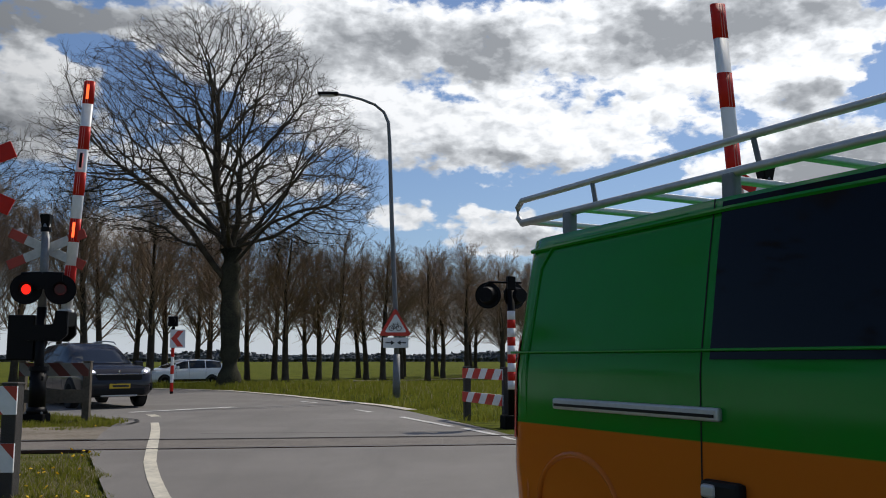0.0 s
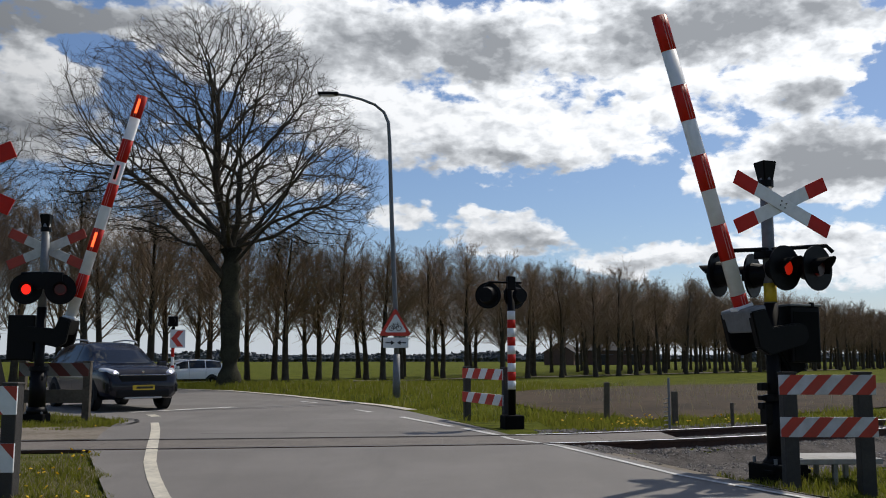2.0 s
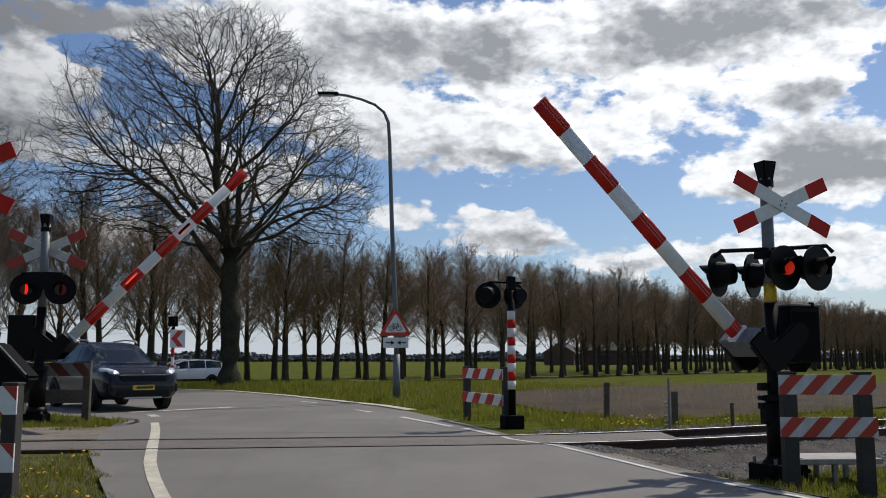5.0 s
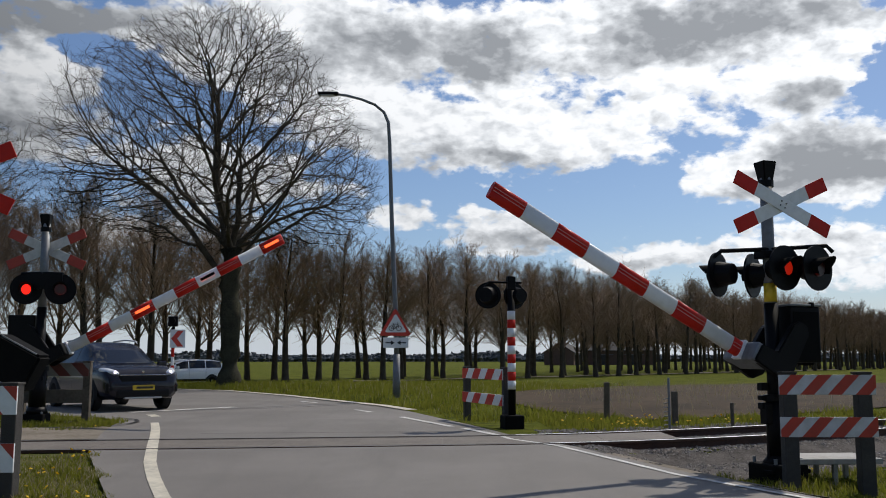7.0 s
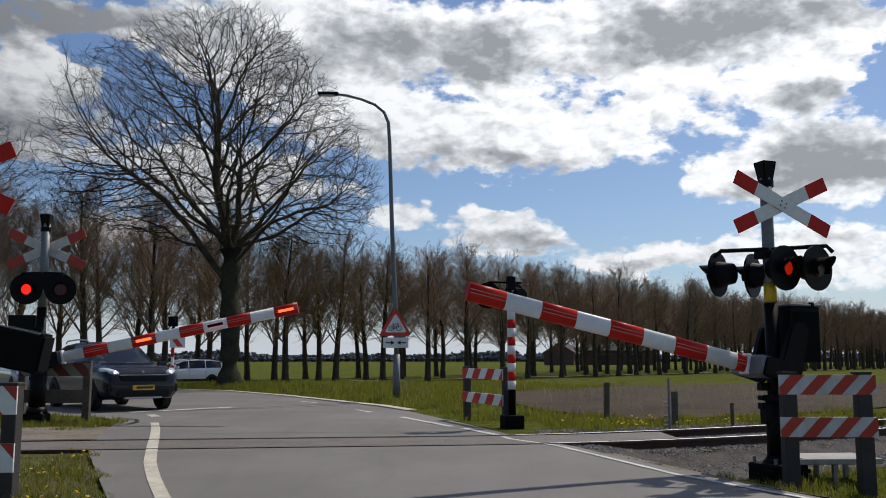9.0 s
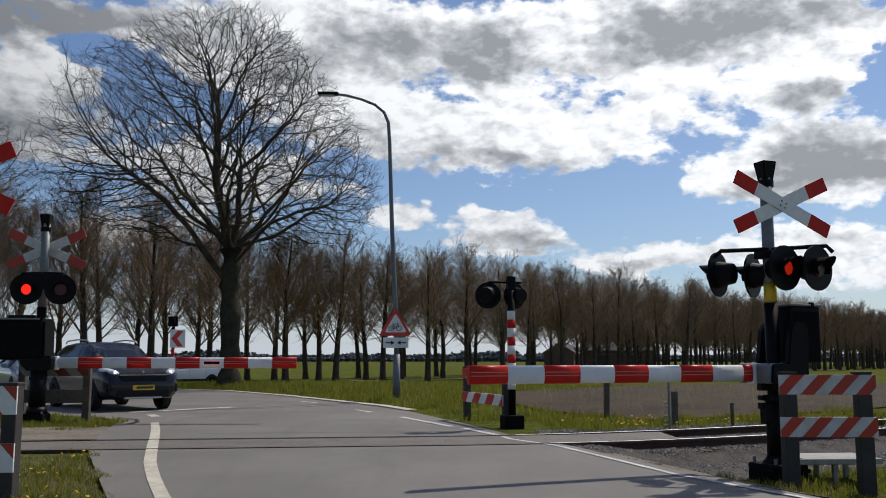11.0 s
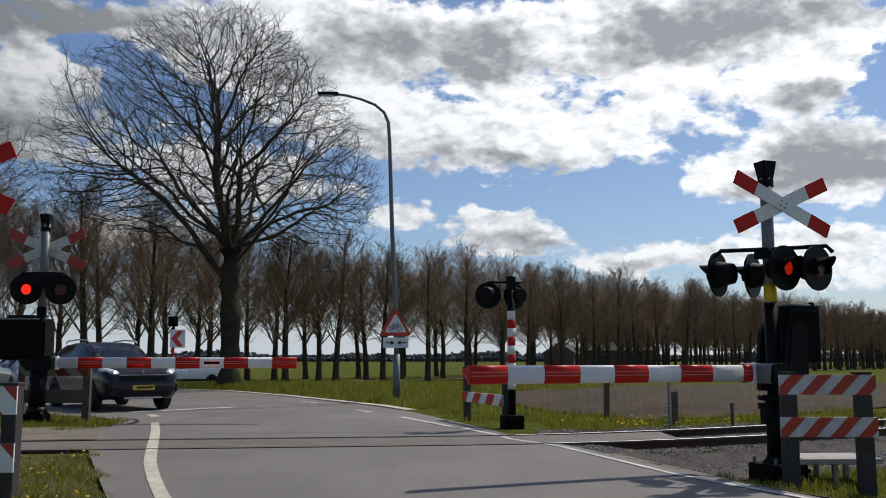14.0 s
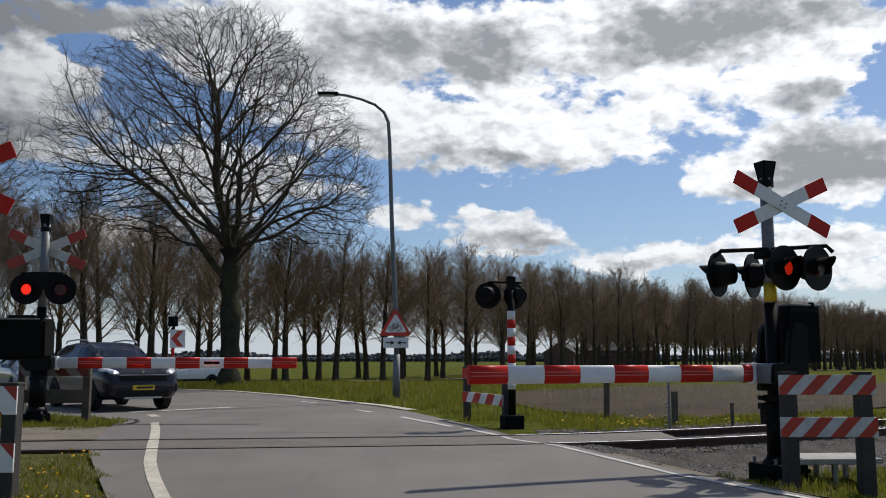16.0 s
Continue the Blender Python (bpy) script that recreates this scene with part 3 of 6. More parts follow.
def scatter_stones():
    """Ballast beside and between the rails."""
    rng = np.random.default_rng(4)
    verts, faces = [], []
    base = np.array([(1, 0, 0), (-0.5, 0.87, 0), (-0.5, -0.87, 0), (0.1, 0.1, 0.75), (0.6, 0.75, 0.3), (0.5, -0.8, 0.35)])
    tri = [(0, 4, 3), (4, 1, 3), (1, 2, 3), (2, 5, 3), (5, 0, 3)]
    n = 0
    while n < 11000:
        x = rng.uniform(1.6, 9.5)
        s = rng.uniform(-2.1, 3.1)
        y = float(track_y(x)) - s
        if x < float(road_right(min(y, 18.2))) + 0.12 or (abs(s) < 0.66 and x < 2.9) or rng.random() < max(0.0, (x - 5) / 6) or (s > 2.3 and rng.random() < (s - 2.3) * 1.1):
            continue
        n += 1
        r = rng.uniform(0.018, 0.045)
        a = rng.uniform(0, 6.28)
        c, q = math.cos(a), math.sin(a)
        b = base * r * rng.uniform(0.7, 1.3, 3)
        z = float(ground_z(x, y)) - 0.004
        if abs(s) < 0.62 and rng.random() < 0.5:
            z += 0.02
        k = len(verts)
        verts += [(x + c * vx - q * vy, y + q * vx + c * vy, z + vz) for vx, vy, vz in b]
        faces += [(i + k, j + k, l + k) for i, j, l in tri]
    tagged(mesh_ob("ballast", verts, faces, M["stone"]), "loose grey ballast stones beside the rails", "gravel", "", "stuff")


def patch(name, rim, mat, label, category, lift=0.012, step=0.5):
    """A sheet over the ground inside an outline, following the ground."""
    bm = bmesh.new()
    f = bm.faces.new([bm.verts.new((x, y, 0)) for x, y in rim])
    bmesh.ops.triangulate(bm, faces=[f])
    for _ in range(6):
        es = [e for e in bm.edges if e.calc_length() > step * (1 + e.verts[0].co.length / 20)]
        if not es:
            break
        bmesh.ops.subdivide_edges(bm, edges=es, cuts=1)
        bmesh.ops.triangulate(bm, faces=[f for f in bm.faces if len(f.verts) > 3])
    for v in bm.verts:
        v.co.z = float(ground_z(v.co.x, v.co.y)) + lift
    return tagged(part(name, bm, mat, smooth=True), label, category, "", "structure")


make_ground()
make_road()
make_markings()
make_track()
stripe("tar_seam", [(-6.2, 21.9), (-4.6, 22.4), (-3.3, 23.5), (-2.2, 25.0)], 0.05, M["groove"], "dark tar seam in the asphalt")
stripe("tar_seam", [(-3.9, 14.9), (-1.0, 15.2), (1.0, 15.5)], 0.03, M["groove"], "dark tar seam in the asphalt")
stripe("tar_seam", [(-6.55, 18.75), (-6.1, 18.3), (-5.85, 17.7), (-5.8, 17.1), (-5.95, 16.6)], 0.07, M["groove"], "dark rounded edge of the asphalt by the verge", 0.03)
scatter_stones()
patch("ploughed_field", [(2.2, 20.5), (4.2, 18.6), (9, 20.5), (30, 32), (95, 66), (80, 76), (40, 62), (18.5, 52), (9.5, 40), (4.2, 32.5), (2.2, 30.0), (1.5, 26.0), (1.6, 22.5)], M["soil"], "bare brown ploughed field behind the track", "field", 0.03, 0.9)
patch("earth_strip", [(-9.5, 13.25), (-7.4, 13.6), (-6.2, 13.8), (-5.2, 14.0), (-5.25, 14.6), (-5.5, 15.3), (-5.75, 16.2), (-6.2, 16.75), (-7.5, 16.3), (-9.5, 15.6)], M["sand"], "bare trodden earth strip beside the track", "earth", 0.035, 0.4)
patch("verge_earth", [(-2.9, 8.0), (-3.38, 9.2), (-4.15, 10.9), (-4.7, 12.1), (-7.5, 11.7), (-8.0, 8.0)], M["verge"], "mossy brown earth under the verge grass", "earth", 0.006, 0.4)
patch("verge_earth", [(-6.1, 16.4), (-5.95, 17.1), (-6.1, 17.9), (-6.5, 18.6), (-7.2, 19.1), (-8.2, 19.5), (-11, 20.0), (-11, 15.6)], M["verge"], "mossy brown earth under the verge grass", "earth", 0.006, 0.4)
patch("earth_edge", [(2.0, 12.3), (2.9, 10.9), (3.6, 10.2), (4.1, 9.6), (4.6, 9.9), (3.9, 10.6), (3.3, 11.5), (2.6, 12.6)], M["sand"], "bare earth along the road edge", "earth", 0.02, 0.3)

# ---------------------------------------------------------------- trees


def limb_mesh(name, segs, mat, parent=None, label="", sides=None):
    """Tapered limbs from (p, q, rp, rq) rows, in one mesh."""
    verts, faces = [], []
    for p, q, r0, r1 in segs:
        d = q - p
        ln = np.linalg.norm(d)
        if ln < 1e-6:
            continue
        d = d / ln
        a = np.cross(d, (0.31, 0.87, 0.38))
        a /= np.linalg.norm(a)
        b = np.cross(d, a)
        k = sides or (3 if r0 < 0.03 else 5 if r0 < 0.12 else 9)
        n = len(verts)
        for c, r in ((p, r0), (q, r1)):
            for i in range(k):
                t = 2 * math.pi * i / k
                o = c + (a * math.cos(t) + b * math.sin(t)) * r
                verts.append((o[0], o[1], o[2]))
        for i in range(k):
            j = (i + 1) % k
            faces.append((n + i, n + j, n + k + j, n + k + i))
    return mesh_ob(name, verts, faces, mat, parent, label, smooth=True)


def unit(v):
    return v / (np.linalg.norm(v) + 1e-9)


def grow(rng, out, p, d, length, r, level, spec):
    """One limb with its side limbs; rows go to out[level]."""
    n = max(1 if level == spec["levels"] - 1 else 2, int(length / spec["step"][level]))
    pts, dirs = [p], [d]
    for i in range(n):
        d = unit(d + rng.normal(0, spec["wobble"][level], 3) + np.array((0, 0, spec["lift"][level])))
        p = p + d * length / n
        pts.append(p)
        dirs.append(d)
    rr = [r * (1 - 0.92 * (i / n) ** 1.1) for i in range(n + 1)]
    for i in range(n):
        out[min(level, len(out) - 1)].append((pts[i], pts[i + 1], rr[i], rr[i + 1]))
    if level + 1 >= spec["levels"]:
        return
    for _ in range(spec["kids"][level] if level else spec["kids"][0]):
        f = rng.uniform(spec["start"][level], 1.0)
        i = min(n - 1, int(f * n))
        dd = dirs[i + 1]
        side = unit(np.cross(dd, rng.normal(0, 1, 3)))
        ang = radians(rng.uniform(*spec["angle"][level]))
        nd = unit(dd * math.cos(ang) + side * math.sin(ang))
        nl = length * spec["ratio"][level] * (1.15 - 0.6 * f) * rng.uniform(0.7, 1.25)
        q = pts[i] + (pts[i + 1] - pts[i]) * rng.random()
        grow(rng, out, q, nd, nl, max(spec["least"], min(rr[i] * 0.72, 0.004 + nl * spec["thick"][level])), level + 1, spec)


def avenue_tree(seed, height):
    """A young bare avenue tree: clear stem, ascending limbs, dense fine twigs."""
    rng = np.random.default_rng(seed)
    trunk, crown = [], [[], []]
    n, p, d = 12, np.array((0, 0, -0.15)), np.array((0, 0, 1.0))
    pts = [p]
    for i in range(n):
        d = unit(d + rng.normal(0, 0.035, 3) + np.array((0, 0, 0.1)))
        p = p + d * (height * 0.94) / n
        pts.append(p)
    r = [0.02 + 0.20 * (1 - i / n) ** 0.85 for i in range(n + 1)]
    r[0] *= 1.25
    trunk += [(pts[i], pts[i + 1], r[i], r[i + 1]) for i in range(n)]
    spec = dict(levels=3, least=0.0075, step=(0.8, 0.8, 1.2), wobble=(0.05, 0.08, 0.08), lift=(0.06, 0.05, 0.04), kids=(11, 8), start=(0.12, 0.05),
                angle=((18, 46), (18, 50)), ratio=(0.50, 0.58), thick=(0.009, 0.007))
    for k in range(40):
        f = rng.uniform(0.26, 0.97)
        i = min(n - 1, int(f * n))
        q = pts[i] + (pts[i + 1] - pts[i]) * (f * n - i)
        az = k * 2.4 + rng.uniform(-0.4, 0.4)
        el = radians(rng.uniform(31, 57) + 22 * f)
        dd = np.array((math.cos(az) * math.cos(el), math.sin(az) * math.cos(el), math.sin(el)))
        g = (f - 0.26) / 0.71
        ln = height * (0.41 * (1 - g) ** 0.7 + 0.09) * rng.uniform(0.75, 1.15)
        out = [crown[0], crown[1], crown[1]]
        grow(rng, out, q, dd, ln, 0.009 + ln * 0.009, 0, spec)
    return trunk, crown


def make_avenue():
    kinds = []
    for i in range(6):
        h = (9.5, 10.0, 9.2, 9.7, 9.3, 10.2)[i]
        trunk, crown = avenue_tree(20 + i, h)
        ob = thing("avenue_tree", (0, -60 - 12 * i, -0.2), "bare slender avenue tree with brown twigs standing in grass", "tree", "avenue trees")
        limb_mesh("trunk", trunk, M["bark"], ob)
        limb_mesh("crown", crown[0] + crown[1], M["twig"], ob, "brown leafless crown of fine twigs")
        kinds.append(ob)
    rng = np.random.default_rng(9)
    used = [False] * 6
    for row, (off, step, s0, s1) in enumerate(((0, 4.2, -36, 152), (8.5, 4.2, -36, 152), (17.0, 5.0, -44, 152), (26.0, 5.0, 8, 160), (36.0, 5.0, 20, 165))):
        s = s0 + row * 2.0
        while s < s1:
            x = 0.655 * s + rng.normal(0, 0.25)
            y = 65.0 + off + 0.756 * s + rng.normal(0, 0.25)
            s += step * rng.uniform(0.9, 1.1)
            i = int(rng.integers(0, 6))
            m = pose(x, y, float(ground_z(x, y)) - 0.02, rng.normal(0, 1.2), rng.normal(0, 1.2), rng.uniform(0, 360))
            if not used[i]:
                kinds[i].matrix_world = m
                used[i] = True
            else:
                copy_thing(kinds[i], m)


def crown_points(rng, count):
    """Points inside the old tree's crown: wide and flat below, rounded above, reaching further to one side."""
    hs = [6.4, 7.4, 8.4, 10.2, 12.6, 14.6, 16.0, 17.3, 18.2]
    left = [1.8, 6.0, 8.6, 9.6, 8.8, 8.6, 6.0, 4.3, 1.6]
    right = [3.4, 6.2, 6.9, 6.9, 5.8, 4.4, 3.4, 2.2, 0.8]
    out = []
    while len(out) < count:
        z = rng.uniform(6.4, 18.2)
        l, r = np.interp(z, hs, left), np.interp(z, hs, right)
        a, u = rng.uniform(0, 2 * math.pi), rng.random() ** 0.42
        c, sn = math.cos(a), math.sin(a)
        x = c * u * (r if c > 0 else l)
        if rng.random() * 9.5 > (l + r) / 2 or (x < -6.6 and z > 13.0 and rng.random() < 0.5):
            continue
        # lower boughs carry few twigs close to the stem
        if z < 9.0 and u < 0.45:
            continue
        out.append((x, sn * u * 0.5 * (l + r), z))
    return np.array(out)


def colonise(rng, nodes, up, pts, step, kill, reach, rounds):
    """Limbs that grow towards the free points about them and fork where the points part."""
    pos, parent, kids = [np.array(p, float) for p in nodes], list(up), [0] * len(nodes)
    alive = pts.copy()
    P = np.array(pos)
    d = np.linalg.norm(alive[:, None] - P[None], axis=2)
    near, dist = d.argmin(1), d.min(1)
    for _ in range(rounds):
        ok = dist < reach
        if not ok.any():
            break
        pull = {}
        for i, v in zip(near[ok], (alive[ok] - np.array(pos)[near[ok]]) / dist[ok][:, None]):
            pull[int(i)] = pull.get(int(i), 0) + v
        fresh = []
        for i, v in pull.items():
            if kids[i] > 2 or np.linalg.norm(v) < 1e-3:
                continue
            o = pos[i] - pos[parent[i]] if parent[i] >= 0 else np.array((0, 0, 1.0))
            v = unit(unit(v) + 0.45 * unit(o) + 0.40 * unit(pos[i] - np.array((0, 0, 4.5))) + rng.normal(0, 0.10, 3))
            kids[i] += 1
            pos.append(pos[i] + v * step)
            parent.append(i)
            kids.append(0)
            fresh.append(len(pos) - 1)
        if not fresh:
            break
        Q = np.array([pos[i] for i in fresh])
        d = np.linalg.norm(alive[:, None] - Q[None], axis=2)
        m = d.argmin(1)
        dm = d[np.arange(len(alive)), m]
        better = dm < dist
        near, dist = np.where(better, np.array(fresh)[m], near), np.where(better, dm, dist)
        keep = dist > kill
        alive, near, dist = alive[keep], near[keep], dist[keep]
        if not len(alive):
            break
    return np.array(pos), np.array(parent)


def make_big_tree():
    """The old broad tree by the bend: thick stem, forking limbs, a rounded bare crown."""
    rng = np.random.default_rng(31)
    x0, y0 = -10.02, 43.0
    ob = thing("old_tree", (x0, y0, float(ground_z(x0, y0)) - 0.1), "large old bare tree with a broad rounded crown", "tree")
    nodes, up = [], []

    def run(start, line):
        """A stretch of first limb, cut into short steps."""
        last = start
        p = np.array(nodes[start]) if start >= 0 else np.array((0, 0, -0.2))
        if start < 0:
            nodes.append(p)
            up.append(-1)
            last = 0
        for q in line:
            q = np.array(q, float)
            k = max(1, int(np.linalg.norm(q - p) / 0.40))
            for i in range(1, k + 1):
                nodes.append(p + (q - p) * i / k + rng.normal(0, 0.03, 3))
                up.append(last)
                last = len(nodes) - 1
            p = q
        return last

    fork = run(-1, [(0.02, 0, 2.4), (-0.05, 0, 4.8), (-0.10, 0, 6.6)])
    low = min(range(len(nodes)), key=lambda i: abs(nodes[i][2] - 4.7))
    run(low, [(-0.9, -0.3, 5.9), (-1.9, -0.5, 7.5), (-3.2, -0.7, 8.9), (-5.0, -0.9, 10.3)])
    run(fork, [(-0.6, 0.2, 8.2), (-1.0, 0.3, 10.2), (-0.9, 0.2, 13.0), (-1.2, 0.1, 15.5)])
    run(fork, [(0.25, -0.2, 8.0), (0.35, -0.4, 10.5), (0.45, -0.4, 13.2)])
    run(fork, [(-1.3, 0.8, 7.9), (-3.0, 1.6, 9.6), (-4.4, 2.2, 11.6)])
    run(fork, [(0.9, 0.5, 7.6), (2.0, 0.9, 9.2), (3.2, 1.2, 10.8)])
    run(low + 2, [(0.6, -0.5, 6.2), (1.7, -0.9, 7.6), (3.2, -1.2, 8.2), (4.6, -1.3, 8.4)])
    run(fork, [(0.4, 1.6, 8.2), (0.2, 3.4, 10.2)])
    run(fork, [(-0.2, -1.5, 8.1), (-0.4, -3.2, 10.0)])
    # more limbs leave the stems all round, steeper towards the top
    stems = [i for i in range(len(nodes)) if 6.3 < nodes[i][2] < 14.5 and abs(nodes[i][0]) < 1.6 and abs(nodes[i][1]) < 1.4]
    stems.sort(key=lambda i: nodes[i][2])
    for k in range(30):
        i = stems[int((k + 0.5) / 30 * len(stems))]
        az = k * 2.39996 + rng.uniform(-0.3, 0.3)
        e = radians(np.interp(nodes[i][2], [6.3, 9.0, 14.5], [22, 42, 62]) + rng.uniform(-8, 8))
        out = np.array((math.cos(az) * math.cos(e), 0.8 * math.sin(az) * math.cos(e), math.sin(e)))
        ln = np.interp(nodes[i][2], [6.3, 14.5], [4.6, 2.0]) * rng.uniform(0.8, 1.15)
        p = np.array(nodes[i])
        run(i, [p + out * ln * 0.5 + np.array((0, 0, -0.08 * ln)), p + out * ln])
    pos, parent = colonise(rng, nodes, up, crown_points(rng, 13000), 0.27, 0.34, 5.0, 90)
    n = len(pos)
    # the stoutness of a limb follows from all that it carries
    load = np.zeros(n)
    kids = [[] for _ in range(n)]
    for i in range(n):
        if parent[i] >= 0:
            kids[parent[i]].append(i)
    for i in range(n - 1, -1, -1):
        if not kids[i]:
            load[i] = 1.0
        if parent[i] >= 0:
            load[parent[i]] += load[i]
    rad = 0.0102 * load ** 0.455
    for i in range(n):
        if abs(pos[i][0]) < 0.2 and pos[i][2] < 6.7 and i <= fork:
            rad[i] = np.interp(pos[i][2], [-0.2, 0.5, 2.4, 4.8, 6.7], [0.70, 0.53, 0.46, 0.50, 0.52])
    # soften the steps' corners
    for _ in range(2):
        new_pos = pos.copy()
        for i in range(n):
            if parent[i] >= 0 and kids[i]:
                new_pos[i] = 0.5 * pos[i] + 0.25 * pos[parent[i]] + 0.25 * np.mean([pos[k] for k in kids[i]], axis=0)
        pos = new_pos
    limbs, twigs = [], []
    for i in range(n):
        j = parent[i]
        if j < 0:
            continue
        row = (pos[j], pos[i], min(rad[j], rad[i] * 1.25), rad[i])
        if i > fork:
            (limbs if rad[i] > 0.03 else twigs).append(row)
    spec = dict(levels=2, least=0.0055, step=(0.22, 0.22), wobble=(0.09, 0.10), lift=(0.04, 0.04), kids=(2,), start=(0.15,),
                angle=((25, 60),), ratio=(0.62,), thick=(0.008,))
    for i in range(n):
        if rad[i] < 0.035 and parent[i] >= 0:
            o = unit(pos[i] - pos[parent[i]])
            for _ in range(2 if not kids[i] else int(rng.random() < 0.30)):
                d = unit(o + rng.normal(0, 0.42, 3) + np.array((0, 0, 0.10)))
                grow(rng, [twigs, twigs], pos[i], d, rng.uniform(0.35, 0.85), 0.0090, 0, spec)
    stem = [i for i in range(fork + 1) if i % 2 == 0 or i == fork]
    bm = tube([pos[i] for i in stem], [float(rad[i]) * (1 + 0.05 * math.sin(i * 1.7)) for i in stem], 18)
    part("trunk", bm, M["bark_green"], ob, "stout greenish trunk", True)
    limb_mesh("limb_frame", limbs, M["bark"], ob, "thick forking limbs")
    limb_mesh("crown", twigs, M["twig_grey"], ob, "rounded crown of bare twigs")
    # a second of its kind further along the verge
    x1, y1 = -32.8, 53.0
    copy_thing(ob, pose(x1, y1, float(ground_z(x1, y1)) - 0.1, 0, 0, 150))


def make_far_woods():
    """Low woods and hedges along the horizon."""
    rng = np.random.default_rng(12)
    verts, faces = [], []
    for k in range(9000):
        az = radians(rng.uniform(-38, 38))
        dist = rng.uniform(650, 1000)
        w = 0.5 + 0.5 * math.sin(az * 31) * math.sin(az * 13 + 1)
        x, y = math.sin(az) * dist, math.cos(az) * dist
        h = rng.uniform(2.5, 5.0) + 5 * w * rng.random() ** 2
        r = rng.uniform(1.2, 3.2)
        n = len(verts)
        for z, q in ((-1.0, 0.8), (h * 0.45, 1.1), (h * 0.90, 0.70)):
            for i in range(6):
                t = i * math.pi / 3 + z
                j = q * r * rng.uniform(0.6, 1.3)
                verts.append((x + j * math.cos(t), y + j * math.sin(t), z * rng.uniform(0.85, 1.15)))
        verts.append((x + rng.normal(0, 0.4), y, h))
        for m in (0, 6):
            for i in range(6):
                j = (i + 1) % 6
                faces.append((n + m + i, n + m + j, n + m + 6 + j, n + m + 6 + i))
        for i in range(6):
            faces.append((n + 12 + i, n + 12 + (i + 1) % 6, n + 18))
    tagged(mesh_ob("far_woods", verts, faces, M["far_wood"]), "low woods along the horizon, coloured blue-grey for haze", "woods", "", "stuff")


def make_barn(at, rz, size, label):
    """A low farm barn: four walls, a tiled gable roof, sliding doors."""
    L, W, H = size
    x, y = at
    ob = thing("farm_barn", (x, y, float(ground_z(x, y)) - 0.1), label, "barn", "farm barns", rz)
    ridge = H + W * 0.32
    for sy in (1, -1):
        part("wall", box((L, 0.3, H), (0, sy * (W / 2 - 0.15), H / 2)), M["brick"], ob)
        roof = plate([(sy * (W / 2 + 0.5), H - 0.25), (0, ridge), (0, ridge + 0.22), (sy * (W / 2 + 0.5), H - 0.03)], L + 0.8)
        part("roof", moved(roof, pose(-L / 2 - 0.4, 0, 0, 0, 0, 0) @ Matrix(((0, 1, 0, 0), (1, 0, 0, 0), (0, 0, 1, 0), (0, 0, 0, 1)))), M["roof_tile"], ob, "dark roof slope")
    for sx in (1, -1):
        g = plate([(-W / 2, 0), (W / 2, 0), (W / 2, H), (0, ridge - 0.05), (-W / 2, H)], 0.3)
        part("gable", moved(g, Matrix.Translation((sx * L / 2 - 0.15, 0, 0)) @ Matrix.Rotation(radians(-90), 4, "Z")), M["brick"], ob)
    for k in (-1, 1):
        d = part("door", box((3.0, 0.12, 2.9), (k * L * 0.22, -W / 2 - 0.05, 1.45), 0.02), M["tarred"], ob, "dark sliding barn door")
        part("door_rail", box((5.5, 0.08, 0.12), (k * L * 0.22, -W / 2 - 0.08, 3.0), 0), M["zinc"], d)


patch("track_bed", [(2.35, 12.6), (3.2, 11.7), (4.2, 11.9), (9.5, 15.2), (14, 18), (12.5, 20.5), (7, 17.9), (3.4, 16.4), (1.9, 15.6), (1.75, 14.0)], M["ballast_bed"], "grey gravel bed under the track", "gravel", 0.012, 0.4)
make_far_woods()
make_barn((50.0, 262.0), -8, (19.0, 11.0, 4.2), "dark brick farm barn with a tiled roof behind the trees")
make_barn((33.0, 250.0), 70, (12.0, 8.0, 3.4), "small dark brick farm barn end-on behind the trees")
patch("farm_path", [(-24.0, 40.6), (-23.0, 39.8), (60.0, 136.2), (59.0, 138.6)], M["sand"], "pale earth path between the rows of trees", "path", 0.05, 1.2)
make_avenue()
make_big_tree()

# ---------------------------------------------------------------- crossing signals and barriers
KEYED = []  # lamps that flash and booms that fall, with their rows


